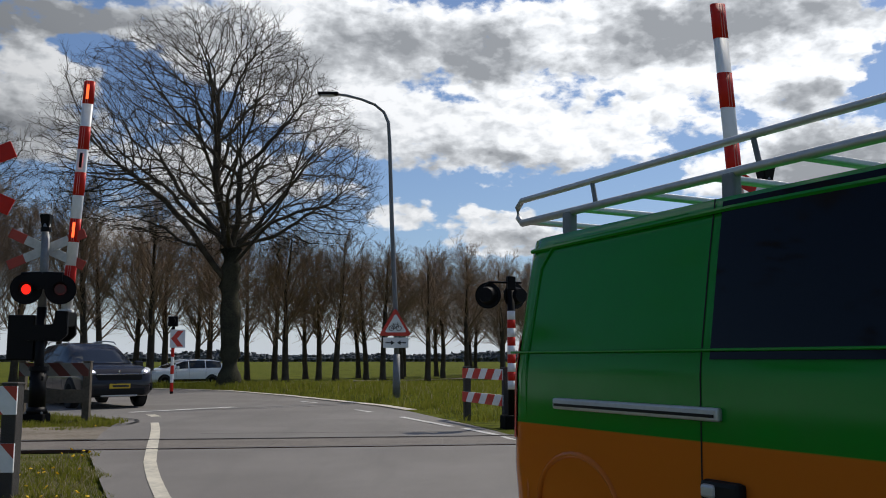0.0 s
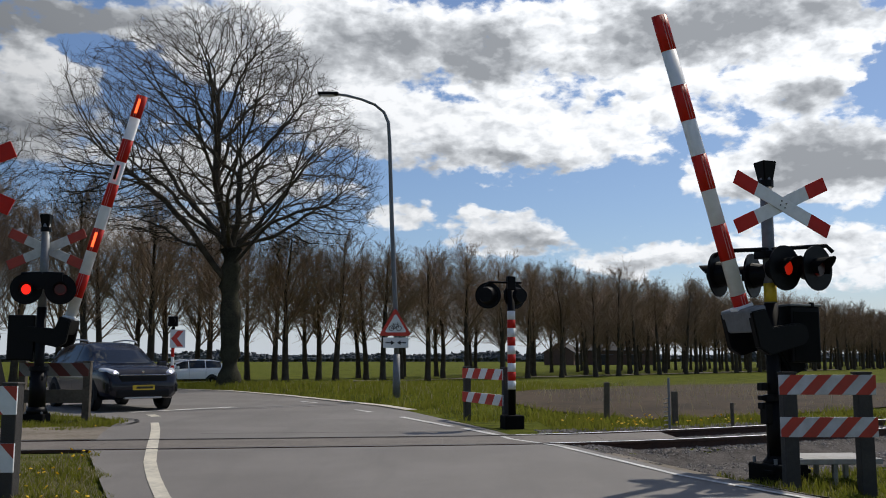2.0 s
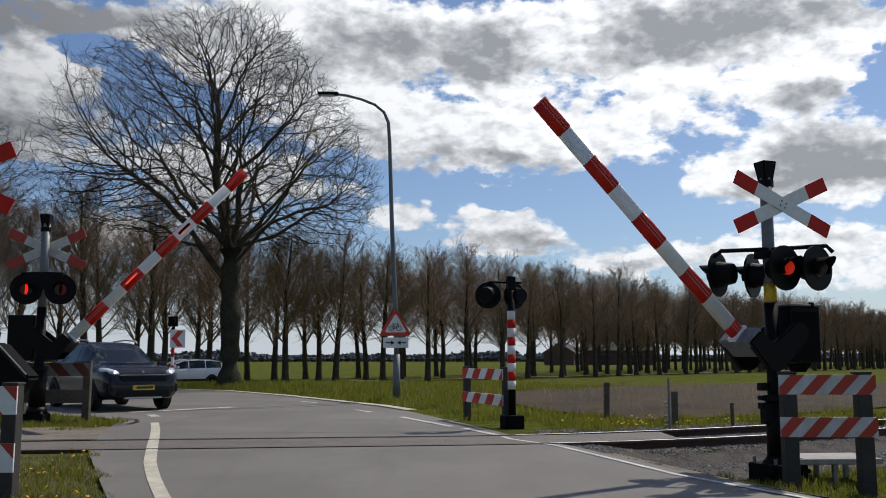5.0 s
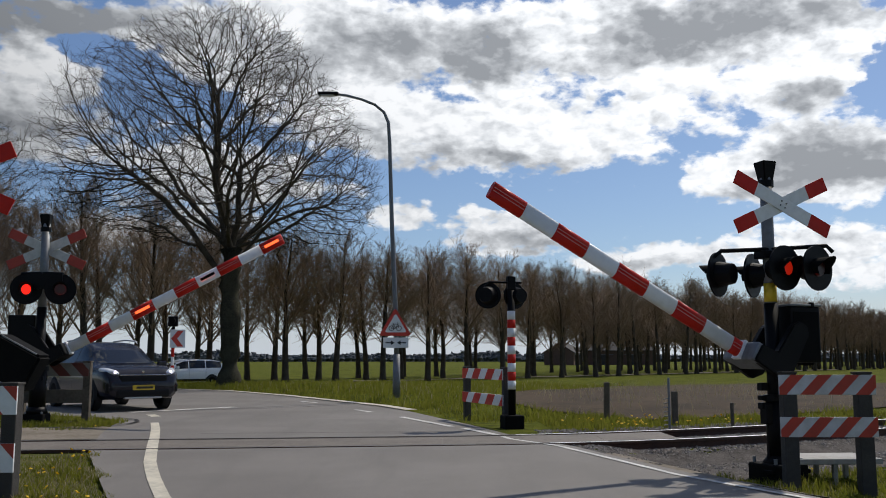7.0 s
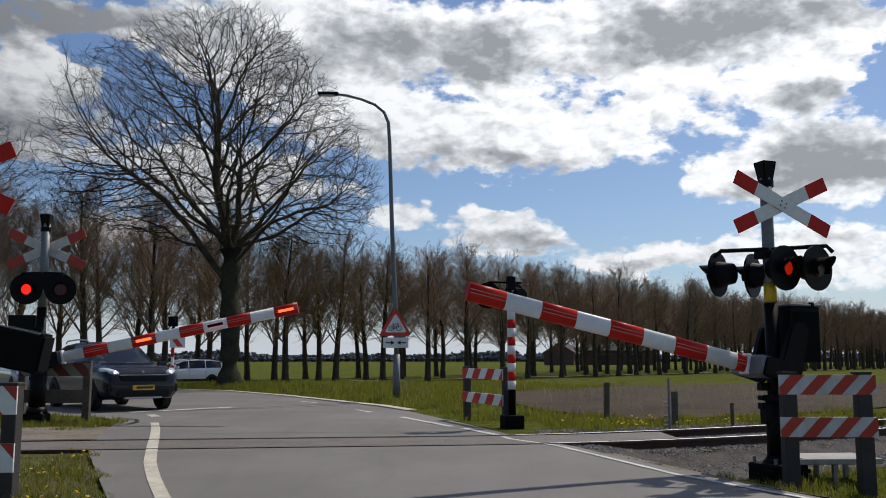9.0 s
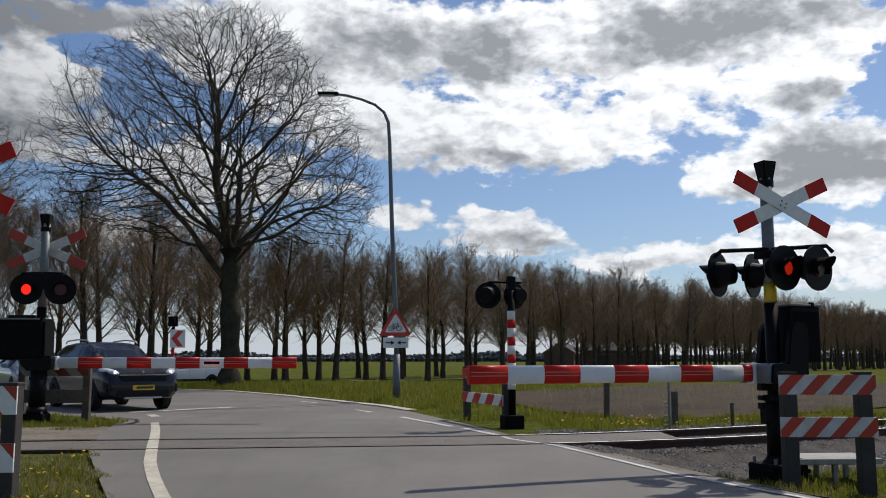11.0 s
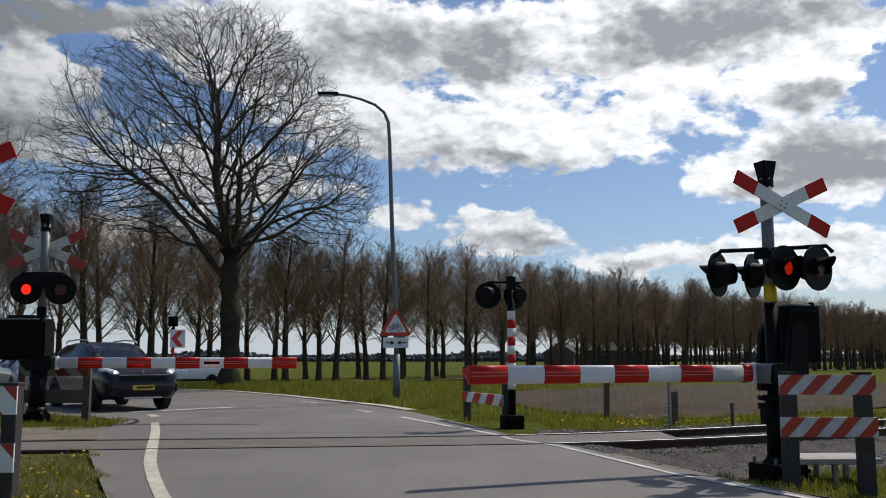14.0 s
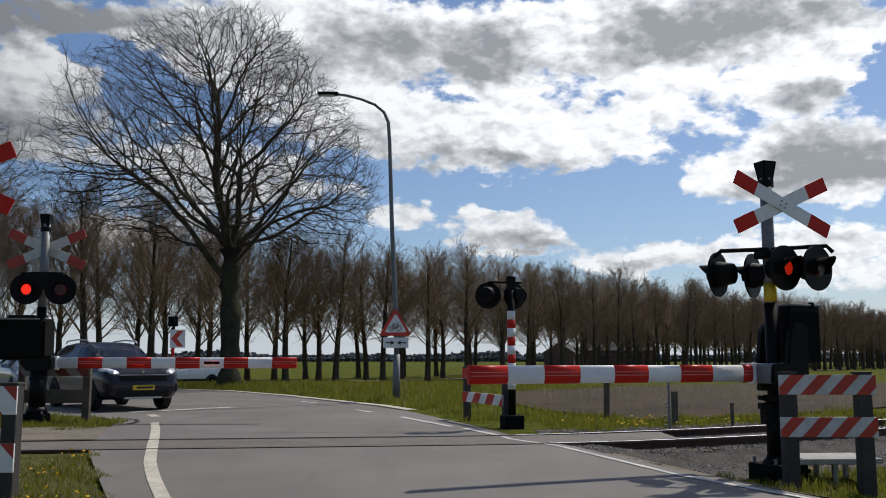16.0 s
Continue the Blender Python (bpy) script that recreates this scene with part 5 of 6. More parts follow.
def make_lamp_post():
    x, y = -1.36, 26.8
    z0 = float(ground_z(x, y))
    ob = thing("street_lamp", (x, y, z0), "tall slender grey street lamp with a curved arm and road signs", "street lamp")
    part("sleeve", rod((0, 0, -0.2), (0, 0, 1.25), 0.115, 0.10, 16), M["zinc"], ob, "wider grey lower pole", True)
    pole = [(0, 0, 1.2), (-0.06, 0, 3.0), (-0.16, 0, 5.0), (-0.25, 0, 7.6), (-0.29, 0, 8.2), (-0.42, 0, 8.52), (-0.70, 0, 8.76), (-1.1, 0, 8.92), (-1.55, 0, 9.04), (-1.85, 0, 9.08)]
    part("pole", tube(pole, [0.075, 0.07, 0.065, 0.055, 0.05, 0.045, 0.042, 0.04, 0.04, 0.04], 12), M["zinc"], ob, "curved grey pole", True)
    bm = box((0.62, 0.20, 0.10), (-2.12, 0, 9.10), 0.03)
    head = part("lamp_head", bm, M["black"], ob, "flat dark lamp head")
    part("lamp_cover", box((0.42, 0.15, 0.03), (-2.14, 0, 9.045), 0.01), M["lamp_glass"], head)
    # triangular warning sign with a cycle, and the plate below it
    def tri(w, z, dy, dep):
        h = w * 0.866
        r = w * 0.06
        pts = []
        for cx, cz, a0 in ((-w / 2 + r * 1.7, r, 150), (w / 2 - r * 1.7, r, 270), (0, h - 2 * r, 30)):
            for k in range(5):
                a = radians(a0 + 30 * k)
                pts.append((cx + r * math.cos(a), z + cz + r * math.sin(a)))
        return moved(plate(pts, dep), pose(-0.04, dy, 0))
    sg = part("warning_sign", tri(0.96, 1.78, -0.105, 0.012), M["sign_red"], ob, "red-bordered triangular cycle warning sign")
    part("sign_face", moved(tri(0.96, 0, 0, 0.004), Matrix.Translation((0, -0.1095, 1.88)) @ Matrix.Diagonal((0.68, 1, 0.68, 1))), M["sign_white"], sg, "white sign face")
    bm = bmesh.new()
    for cx in (-0.12, 0.10):
        for k in range(14):
            a, b = 2 * math.pi * k / 14, 2 * math.pi * (k + 1) / 14
            rod((-0.03 + cx + 0.072 * math.cos(a), -0.114, 2.0 + 0.072 * math.sin(a)), (-0.03 + cx + 0.072 * math.cos(b), -0.114, 2.0 + 0.072 * math.sin(b)), 0.009, seg=5, bm=bm)
    for p, q in (((-0.15, 2.0), (-0.09, 2.12)), ((-0.09, 2.12), (0.04, 2.12)), ((0.04, 2.12), (0.07, 2.0)), ((-0.09, 2.12), (-0.03, 2.0)), ((-0.03, 2.0), (0.04, 2.12)), ((0.04, 2.12), (0.03, 2.17)), ((-0.09, 2.12), (-0.11, 2.16)), ((-0.15, 2.0), (-0.03, 2.0))):
        rod((p[0], -0.114, p[1]), (q[0], -0.114, q[1]), 0.009, seg=5, bm=bm)
    part("cycle_symbol", bm, M["ink"], sg, "black cycle symbol")
    pl = part("sub_plate", box((0.74, 0.012, 0.30), (-0.02, -0.10, 1.58), 0.004), M["sign_white"], ob, "white plate with two facing arrows")
    for s in (1, -1):
        ar = [(0.30, 0.018), (0.14, 0.018), (0.14, 0.065), (0.035, 0.0), (0.14, -0.065), (0.14, -0.018), (0.30, -0.018)]
        part("arrow", moved(plate([(px * s - 0.02, 1.58 + pz) for px, pz in ar], 0.003), pose(0, -0.1105, 0)), M["ink"], pl, "black arrow")
    for z in (1.55, 2.0, 2.3):
        part("clamp", box((0.2, 0.09, 0.04), (-0.02, -0.05, z), 0.005), M["zinc"], ob)


def make_chevron():
    x, y = -9.55, 32.3
    z0 = 0.0
    ob = thing("bend_marker", (x, y, z0), "red and white chevron sign on a banded pole", "road sign", "", 10)
    part("pole", rod((0, 0, 0), (0, 0, 2.6), 0.055, seg=12), M["black"], ob)
    for i in range(5):
        part("band", rod((0, 0, 0.1 + 0.3 * i), (0, 0, 0.4 + 0.3 * i), 0.058, seg=12), M["white" if i % 2 else "red"], ob, "reflective band")
    bd = part("chevron_board", box((0.52, 0.02, 0.64), (0.16, -0.07, 1.94), 0.005), M["sign_white"], ob, "white board with a red chevron")
    pts = [(0.36, 2.22), (0.16, 2.22), (-0.06, 1.94), (0.16, 1.66), (0.36, 1.66), (0.14, 1.94)]
    part("chevron", moved(plate(pts, 0.004), pose(0, -0.0855, 0)), M["sign_red"], bd, "red chevron")
    part("lantern", box((0.34, 0.26, 0.36), (-0.02, 0, 2.55), 0.04), M["black"], ob, "dark lantern housing")
    part("lantern_hood", rod((-0.02, -0.12, 2.57), (-0.02, -0.28, 2.57), 0.10, seg=12), M["black_matt"], ob)


def make_posts():
    for (x, y), h, w in (((3.30, 18.6), 1.12 * 0.62, 0.11), ((4.33, 17.2), 0.56, 0.11), ((5.40, 17.2), 0.40, 0.06)):
        z = float(ground_z(x, y))
        bm = box((w, w, h + 0.3), (0, 0, (h - 0.3) / 2 + 0.08), 0.015)
        ob = tagged(part("wooden_post", bm, M["wood"]), "weathered wooden field post beside the track", "post", "wooden posts")
        ob.matrix_world = pose(x, y, z, random.uniform(-2, 2), random.uniform(-2, 2), random.uniform(-10, 10))
    # thin pole with rungs by the track
    x, y = 3.98, 16.2
    ob = thing("marker_pole", (x, y, float(ground_z(x, y))), "thin grey pole with short pegs beside the track", "pole")
    part("rod", rod((0, 0, -0.1), (0, 0, 1.0), 0.022, seg=8), M["zinc"], ob)
    for k in range(8):
        part("peg", rod((-0.10, 0, 0.1 + 0.075 * k), (0.0, 0, 0.115 + 0.075 * k), 0.009, seg=6), M["zinc"], ob)
    # concrete slab step behind the striped boards
    z = float(ground_z(4.9, 12.0))
    ob = thing("concrete_step", (4.92, 11.95, 0), "pale concrete slab step on short feet beside the track", "concrete slab", "", 4)
    part("slab", box((1.15, 0.75, 0.07), (0, 0, -0.065), 0.012), M["concrete"], ob)
    for sx in (-0.4, 0.0, 0.4):
        for sy in (-0.25, 0.25):
            part("foot", box((0.06, 0.06, 0.5), (sx, sy, -0.34), 0.008), M["concrete"], ob)


make_lamp_post()
make_chevron()
make_posts()

# ---------------------------------------------------------------- vehicles


class Hull:
    """A vehicle's skin, lofted along x from cross sections (x, sill, belt, top, width, belt width, roof width)."""

    def __init__(self, stations, cols=64):
        st = np.array(stations, float)
        self.x0, self.x1 = st[0, 0], st[-1, 0]
        self.xs = np.linspace(self.x0, self.x1, cols)
        rows = [np.interp(self.xs, st[:, 0], st[:, k]) for k in range(1, 7)]
        for r in rows:
            r[1:-1] = (r[:-2] + 2 * r[1:-1] + r[2:]) / 4
        self.rows = rows

    def section(self, x):
        zb, zl, zt, w, wl, wr = (float(np.interp(x, self.xs, r)) for r in self.rows)
        zm = zb + 0.5 * (zl - zb)
        return [(0, zb), (w * 0.84, zb), (w * 0.965, zb + 0.10), (w, zm), (w * 0.99, zl - 0.06), (wl, zl),
                (wr + 0.40 * (wl - wr), zl + 0.58 * (zt - zl)), (wr, zt - 0.055 * min(1, (zt - zl) / 0.3)), (wr * 0.72, zt - 0.008), (0, zt)]

    def at(self, x, v, side=1, out=0.0):
        def raw(x, v):
            s = self.section(x)
            i = min(int(v), 8)
            f = v - i
            return Vector((x, s[i][0] + (s[i + 1][0] - s[i][0]) * f, s[i][1] + (s[i + 1][1] - s[i][1]) * f))
        p = raw(x, v)
        if out:
            e = 0.02
            a = raw(min(x + e, self.x1), v) - raw(max(x - e, self.x0), v)
            b = raw(x, min(v + 0.05, 9)) - raw(x, max(v - 0.05, 0))
            nrm = a.cross(b)
            if nrm.length > 1e-9:
                nrm.normalize()
                mid = Vector((p.x, 0, 0.75))
                if nrm.dot(p - mid) < 0:
                    nrm = -nrm
                p = p + nrm * out
        p.y *= side
        return p

    def skin(self):
        bm = bmesh.new()
        vs = [0, 0.5, 1, 1.5, 2, 2.5, 3, 3.5, 4, 4.5, 5, 5.5, 6, 6.5, 7, 7.5, 8, 8.5, 9]
        rings = []
        for x in self.xs:
            rings.append([bm.verts.new(self.at(x, v)) for v in vs] + [bm.verts.new(self.at(x, v, -1)) for v in vs[-2:0:-1]])
        k = len(rings[0])
        for a, b in zip(rings, rings[1:]):
            for i in range(k):
                bm.faces.new((a[i], a[(i + 1) % k], b[(i + 1) % k], b[i]))
        bm.faces.new(rings[0])
        bm.faces.new(rings[-1][::-1])
        bmesh.ops.recalc_face_normals(bm, faces=bm.faces)
        return bm

    def panel(self, x0, x1, v0, v1, side=1, out=0.006, both=False, nx=14, nv=8, skew=0.0):
        """A panel laid over the skin; both: across the roof from side to side."""
        bm = bmesh.new()
        cols = []
        for i in range(nx + 1):
            col = []
            pts = [(v0 + (v1 - v0) * j / nv, side) for j in range(nv + 1)]
            if both:
                pts += [(v, -side) for v, _ in pts[-2::-1]]
            for v, s in pts:
                f = (v - v0) / (v1 - v0)
                x = x0 + (x1 - x0) * i / nx + skew * f * (1 - 0 * i)
                col.append(bm.verts.new(self.at(x, v, s, out)))
            cols.append(col)
        for a, b in zip(cols, cols[1:]):
            for j in range(len(a) - 1):
                bm.faces.new((a[j], a[j + 1], b[j + 1], b[j]))
        bmesh.ops.recalc_face_normals(bm, faces=bm.faces)
        return bm


def wheel(parent, x, y, r, side):
    """Tyre with rim and spokes; turns about its own axle."""
    bm = bmesh.new()
    prof = [(0.095, r * 0.66), (0.11, r * 0.80), (0.105, r * 0.94), (0.08, r), (-0.08, r), (-0.105, r * 0.94), (-0.11, r * 0.80), (-0.095, r * 0.66)]
    seg = 28
    rings = [[bm.verts.new((math.cos(2 * math.pi * k / seg) * q, yy, math.sin(2 * math.pi * k / seg) * q)) for k in range(seg)] for yy, q in prof]
    for a, b in zip(rings, rings[1:]):
        for k in range(seg):
            bm.faces.new((a[k], a[(k + 1) % seg], b[(k + 1) % seg], b[k]))
    bmesh.ops.recalc_face_normals(bm, faces=bm.faces)
    w = part("wheel", bm, M["tyre"], parent, "black tyre on a light rim", True)
    bm = bmesh.new()
    bmesh.ops.create_cone(bm, cap_ends=True, segments=24, radius1=r * 0.67, radius2=r * 0.67, depth=0.02, matrix=pose(0, side * 0.03, 0, 90))
    part("brake_disc", bm, M["black_matt"], w)
    bm = bmesh.new()
    for k in range(5):
        a = 2 * math.pi * k / 5
        m = pose(0, side * 0.075, 0, 0, math.degrees(a), 0) @ pose(0, 0, r * 0.33)
        box((r * 0.20, 0.03, r * 0.66), m=m, bm=bm)
    rod((0, side * 0.06, 0), (0, side * 0.095, 0), r * 0.16, seg=12, bm=bm)
    part("rim", bm, M["rim"], w)
    w.matrix_basis = pose(x, y, r)
    return w


def common_car(ob, h, paint, wheels, r, wy, glass="glass", win=(-1.9, 0.75), shield=(0.62, 1.22), split=(-0.95, 0.02), rear=(-2.12, -1.86), mirror=(0.72, 0.93, 1.03)):
    part("body", h.skin(), M[paint], ob, "", True)
    cuts = [win[0], split[0], split[1], win[1]]
    for s in (1, -1):
        for a, b in zip(cuts, cuts[1:]):
            part("side_window", h.panel(a + 0.03, b - 0.03, 5.12, 6.82, s, skew=-0.06), M[glass], ob, "dark side window", True)
        for i in (1, 2, 3):
            part("door_seam", h.panel(cuts[i] - 0.005, cuts[i] + 0.005, 2.2, 5.0, s, 0.003, nx=1), M["trim"], ob)
        part("sill_trim", h.panel(-1.0, 0.95, 1.6, 2.35, s, 0.008), M["trim"], ob, "black plastic sill", True)
        for i in (1, 2):
            part("door_handle", box((0.18, 0.03, 0.03), (cuts[i] + 0.16 if i == 1 else cuts[i] + 0.16, s * (wy + 0.10), mirror[2] - 0.13), 0.01), M[paint], ob)
        mi = part("mirror", box((0.14, 0.22, 0.16), (mirror[0], s * (mirror[1] + 0.10), mirror[2] + 0.04), 0.04), M[paint], ob)
        part("mirror_foot", box((0.06, 0.12, 0.04), (mirror[0] + 0.03, s * mirror[1], mirror[2] - 0.02), 0.01), M["trim"], mi)
        for x in wheels:
            wy2 = s * (wy - 0.05)
            bm = bmesh.new()
            seg = 20
            ri, ro = r * 1.03, r * 1.22
            V = []
            for k in range(seg + 1):
                a = math.pi * (-0.08 + 1.16 * k / seg)
                for q in (ri, ro):
                    px, pz = x + math.cos(a) * q, r + math.sin(a) * q
                    V.append(bm.verts.new((px, s * (wy + 0.075 - 0.03 * (q == ro)), pz)))
            for k in range(seg):
                bm.faces.new((V[2 * k], V[2 * k + 1], V[2 * k + 3], V[2 * k + 2]))
            part("arch_trim", bm, M["trim"], ob, "black wheel arch", True)
            well = bmesh.new()
            bmesh.ops.create_cone(well, cap_ends=True, segments=22, radius1=ri, radius2=ri, depth=0.02, matrix=pose(x, s * (wy + 0.062), r, 90))
            part("wheel_well", well, M["black_matt"], ob)
    part("windscreen", h.panel(shield[0], shield[1], 7.05, 9, 1, both=True), M[glass], ob, "sloping windscreen", True)
    part("rear_window", h.panel(rear[0], rear[1], 6.9, 9, 1, both=True), M[glass], ob, "", True)


def make_suv():
    st = [(-2.24, .48, .90, .96, .76, .72, .66), (-2.16, .34, 1.04, 1.22, .88, .84, .66), (-1.95, .30, 1.06, 1.50, .92, .88, .62), (-1.5, .27, 1.04, 1.61, .925, .89, .61), (-.6, .25, 1.01, 1.645, .925, .89, .63),
          (.15, .25, .99, 1.61, .925, .89, .63), (.55, .25, .98, 1.47, .925, .89, .62), (1.25, .25, .99, 1.08, .925, .87, .68), (1.75, .26, .99, 1.06, .915, .86, .70), (2.05, .28, .93, .99, .89, .84, .68), (2.18, .30, .84, .90, .84, .80, .64), (2.24, .36, .66, .72, .73, .71, .60)]
    h = Hull(st)
    ob = thing("suv", (-8.42, 23.14, 0.012), "dark grey five-door car waiting at the stop line, headlights on", "car", "", -50)
    common_car(ob, h, "suv_paint", (-1.34, 1.33), 0.36, 0.86, mirror=(0.78, 0.93, 1.04))
    part("grille", box((0.10, 1.16, 0.19), (2.195, 0, 0.745), 0.05), M["trim"], ob, "dark grille")
    part("grille_rim", box((0.05, 1.16, 0.018), (2.225, 0, 0.835), 0.006), M["chrome"], ob)
    part("lower_intake", box((0.12, 1.30, 0.20), (2.20, 0, 0.41), 0.05), M["trim"], ob, "black lower intake")
    part("skid_plate", box((0.10, 0.9, 0.05), (2.20, 0, 0.315), 0.015), M["alu"], ob)
    pl = part("number_plate", box((0.02, 0.52, 0.115), (2.245, 0, 0.545), 0.004), M["yellow"], ob, "yellow number plate")
    part("plate_bar", box((0.006, 0.40, 0.05), (2.257, 0.02, 0.545), 0), M["ink"], pl)
    part("emblem", moved(rod((0, 0, 0), (0.015, 0, 0), 0.030, seg=14), pose(2.165, 0, 0.905)), M["chrome"], ob)
    for s in (1, -1):
        bm = bmesh.new()
        bmesh.ops.create_uvsphere(bm, u_segments=16, v_segments=10, radius=1.0, matrix=pose(1.96, s * 0.735, 0.915, 0, 10, s * -28) @ Matrix.Diagonal((0.30, 0.13, 0.075, 1)))
        hl = part("headlight", bm, M["lamp_glass"], ob, "swept-back lit headlight", True)
        bm = bmesh.new()
        bmesh.ops.create_uvsphere(bm, u_segments=12, v_segments=8, radius=0.042, matrix=pose(2.185, s * 0.66, 0.895))
        part("headlight_bulb", bm, M["headlight"], hl)
        fr = part("fog_recess", box((0.10, 0.26, 0.24), (2.14, s * 0.74, 0.54), 0.05), M["trim"], ob)
        part("fog_lamp", rod((2.17, s * 0.74, 0.56), (2.20, s * 0.74, 0.56), 0.045, seg=12), M["lamp_glass"], fr, "round fog lamp")
        part("roof_rail", tube([(-1.55, s * 0.60, 1.60), (-1.45, s * 0.60, 1.665), (-0.6, s * 0.61, 1.695), (0.1, s * 0.60, 1.655), (0.2, s * 0.60, 1.60)], 0.018, 8), M["alu"], ob, "silver roof rail")
    for x in (-1.34, 1.33):
        for s in (1, -1):
            KEYED.append(("wheel", wheel(ob, x, s * 0.84, 0.36, s), (x, s * 0.84, 0.36), 0, ""))
    KEYED.append(("suv", ob, None, None, ""))


def make_estate(name, at, rz, paint, label, lit=False):
    st = [(-2.25, .45, .80, .86, .74, .70, .62), (-2.18, .32, .94, 1.12, .84, .80, .62), (-1.95, .27, .96, 1.36, .87, .83, .58), (-1.4, .23, .95, 1.44, .875, .84, .57), (-.4, .22, .93, 1.465, .875, .84, .59),
          (.2, .22, .92, 1.42, .875, .84, .58), (.55, .22, .91, 1.28, .875, .84, .57), (1.25, .22, .91, .97, .87, .82, .62), (1.8, .23, .84, .90, .85, .79, .62), (2.1, .26, .72, .78, .78, .75, .6), (2.25, .34, .55, .60, .66, .64, .54)]
    h = Hull(st, 54)
    ob = thing(name, at, label, "car", "", rz)
    common_car(ob, h, paint, (-1.3, 1.36), 0.31, 0.81, mirror=(0.74, 0.88, 0.97))
    part("grille", box((0.08, 0.9, 0.12), (2.17, 0, 0.62), 0.03), M["trim"], ob)
    pl = part("number_plate", box((0.02, 0.52, 0.11), (2.25, 0, 0.45), 0.004), M["sign_white" if lit else "yellow"], ob)
    part("plate_bar", box((0.006, 0.40, 0.05), (2.262, 0.02, 0.45), 0), M["ink"], pl)
    for s in (1, -1):
        bm = bmesh.new()
        bmesh.ops.create_uvsphere(bm, u_segments=14, v_segments=8, radius=1.0, matrix=pose(1.95, s * 0.66, 0.74, 0, 12, s * -25) @ Matrix.Diagonal((0.26, 0.14, 0.085, 1)))
        part("headlight", bm, M["lamp_glass"], ob, "clear headlight", True)
        part("tail_light", box((0.08, 0.10, 0.34), (-2.14, s * 0.76, 0.92), 0.02), M["lens_dark"], ob, "red tail light")
        for x in (-1.3, 1.36):
            wheel(ob, x, s * 0.79, 0.31, s)
    return ob


def make_van():
    st = [(-2.50, .52, 1.30, 1.97, .87, .85, .76), (-2.47, .42, 1.38, 2.04, .93, .915, .80), (-2.38, .36, 1.40, 2.085, .95, .935, .82), (-1.0, .34, 1.40, 2.095, .95, .935, .83), (.6, .34, 1.40, 2.095, .95, .935, .83),
          (1.05, .34, 1.38, 1.98, .95, .93, .80), (1.75, .34, 1.18, 1.30, .945, .90, .76), (2.15, .36, 1.0, 1.08, .92, .86, .72), (2.42, .40, .80, .86, .86, .82, .68), (2.50, .46, .62, .68, .78, .76, .6)]
    h = Hull(st, 90)
    ob = thing("van", (2.33, 2.97, -0.21), "green and orange delivery van with a roof rack driving off", "van", "", -62)
    part("body", h.skin(), M["van_paint"], ob, "", True)
    for s in (1, -1):
        part("side_window", h.panel(-1.05, -0.10, 5.02, 6.92, s, 0.008), M["glass_tint"], ob, "black tinted side window", True)
        part("front_window", h.panel(0.05, 1.15, 5.05, 6.85, s, 0.008), M["glass_tint"], ob, "dark cab window", True)
        part("door_seam", h.panel(-1.105, -1.097, 1.7, 7.0, s, 0.002, nx=1, nv=20), M["trim"], ob)
        part("door_seam", h.panel(-0.06, -0.052, 1.7, 7.0, s, 0.002, nx=1, nv=20), M["trim"], ob)
        part("swage_line", box((2.36, 0.012, 0.012), (-1.27, s * 0.940, 1.445), 0.004), M["van_paint"], ob)
        part("gutter", tube([(-2.40, s * 0.835, 1.965), (-1.0, s * 0.845, 1.99), (0.9, s * 0.84, 1.98)], 0.012, 6), M["van_paint"], ob)
        bm = box((1.06, 0.03, 0.052), (-1.52, s * 0.955, 1.205), 0.010)
        r = part("door_track", bm, M["alu"], ob, "metal sliding door track")
        part("track_slot", box((1.02, 0.01, 0.012), (-1.52, s * 0.970, 1.200), 0), M["trim"], r)
        hd = part("door_handle", box((0.20, 0.05, 0.08), (-0.98, s * 0.965, 0.93), 0.02), M["trim"], ob, "black door handle")
        part("handle_grip", box((0.07, 0.03, 0.05), (-1.03, s * 0.985, 0.93), 0.012), M["alu"], hd)
        part("tail_light", h.panel(-2.485, -2.40, 3.3, 5.4, s, 0.008, nx=4), M["red"], ob, "tall red tail light", True)
        # pressed panel edge round the rear quarter
        bm = tube([h.at(x, v, s, 0.001) for x, v in [(-2.30, 2.6), (-2.31, 5.0), (-2.29, 6.3), (-2.20, 6.78), (-1.25, 6.82)]], 0.010, 6)
        part("pressed_edge", bm, M["van_paint"], ob, "", True)
        arc = [(-1.75 + 0.44 * math.cos(radians(a)), 0.34 + 0.44 * math.sin(radians(a))) for a in range(-5, 190, 15)]
        part("arch_edge", tube([(ax, s * 0.947, az) for ax, az in arc], 0.018, 6), M["van_paint"], ob, "raised wheel arch edge", True)
        # a raised arc in body paint above the wheel arch
        bulge = [(-1.90 + 0.30 * math.cos(radians(a)), 0.74 + 0.24 * math.sin(radians(a))) for a in range(0, 181, 12)]
        part("arch_crease", tube([(ax, s * 0.944, az) for ax, az in bulge], 0.016, 6), M["van_paint"], ob, "raised arc over the wheel arch", True)
        for x in (-1.75, 1.5):
            KEYED.append(("vwheel", wheel(ob, x, s * 0.86, 0.34, s), (x, s * 0.86, 0.34), 0, ""))
            well = bmesh.new()
            bmesh.ops.create_cone(well, cap_ends=True, segments=22, radius1=0.36, radius2=0.36, depth=0.02, matrix=pose(x, s * 0.945, 0.34, 90))
            part("wheel_well", well, M["black_matt"], ob)
    part("rear_bumper", box((0.14, 1.80, 0.22), (-2.50, 0, 0.50), 0.04), M["trim"], ob)
    part("rear_window", box((0.02, 1.45, 0.5), (-2.495, 0, 1.62), 0.02), M["glass_tint"], ob)
    part("windscreen", h.panel(1.10, 1.75, 7.0, 9, 1, both=True), M["glass_tint"], ob, "", True)
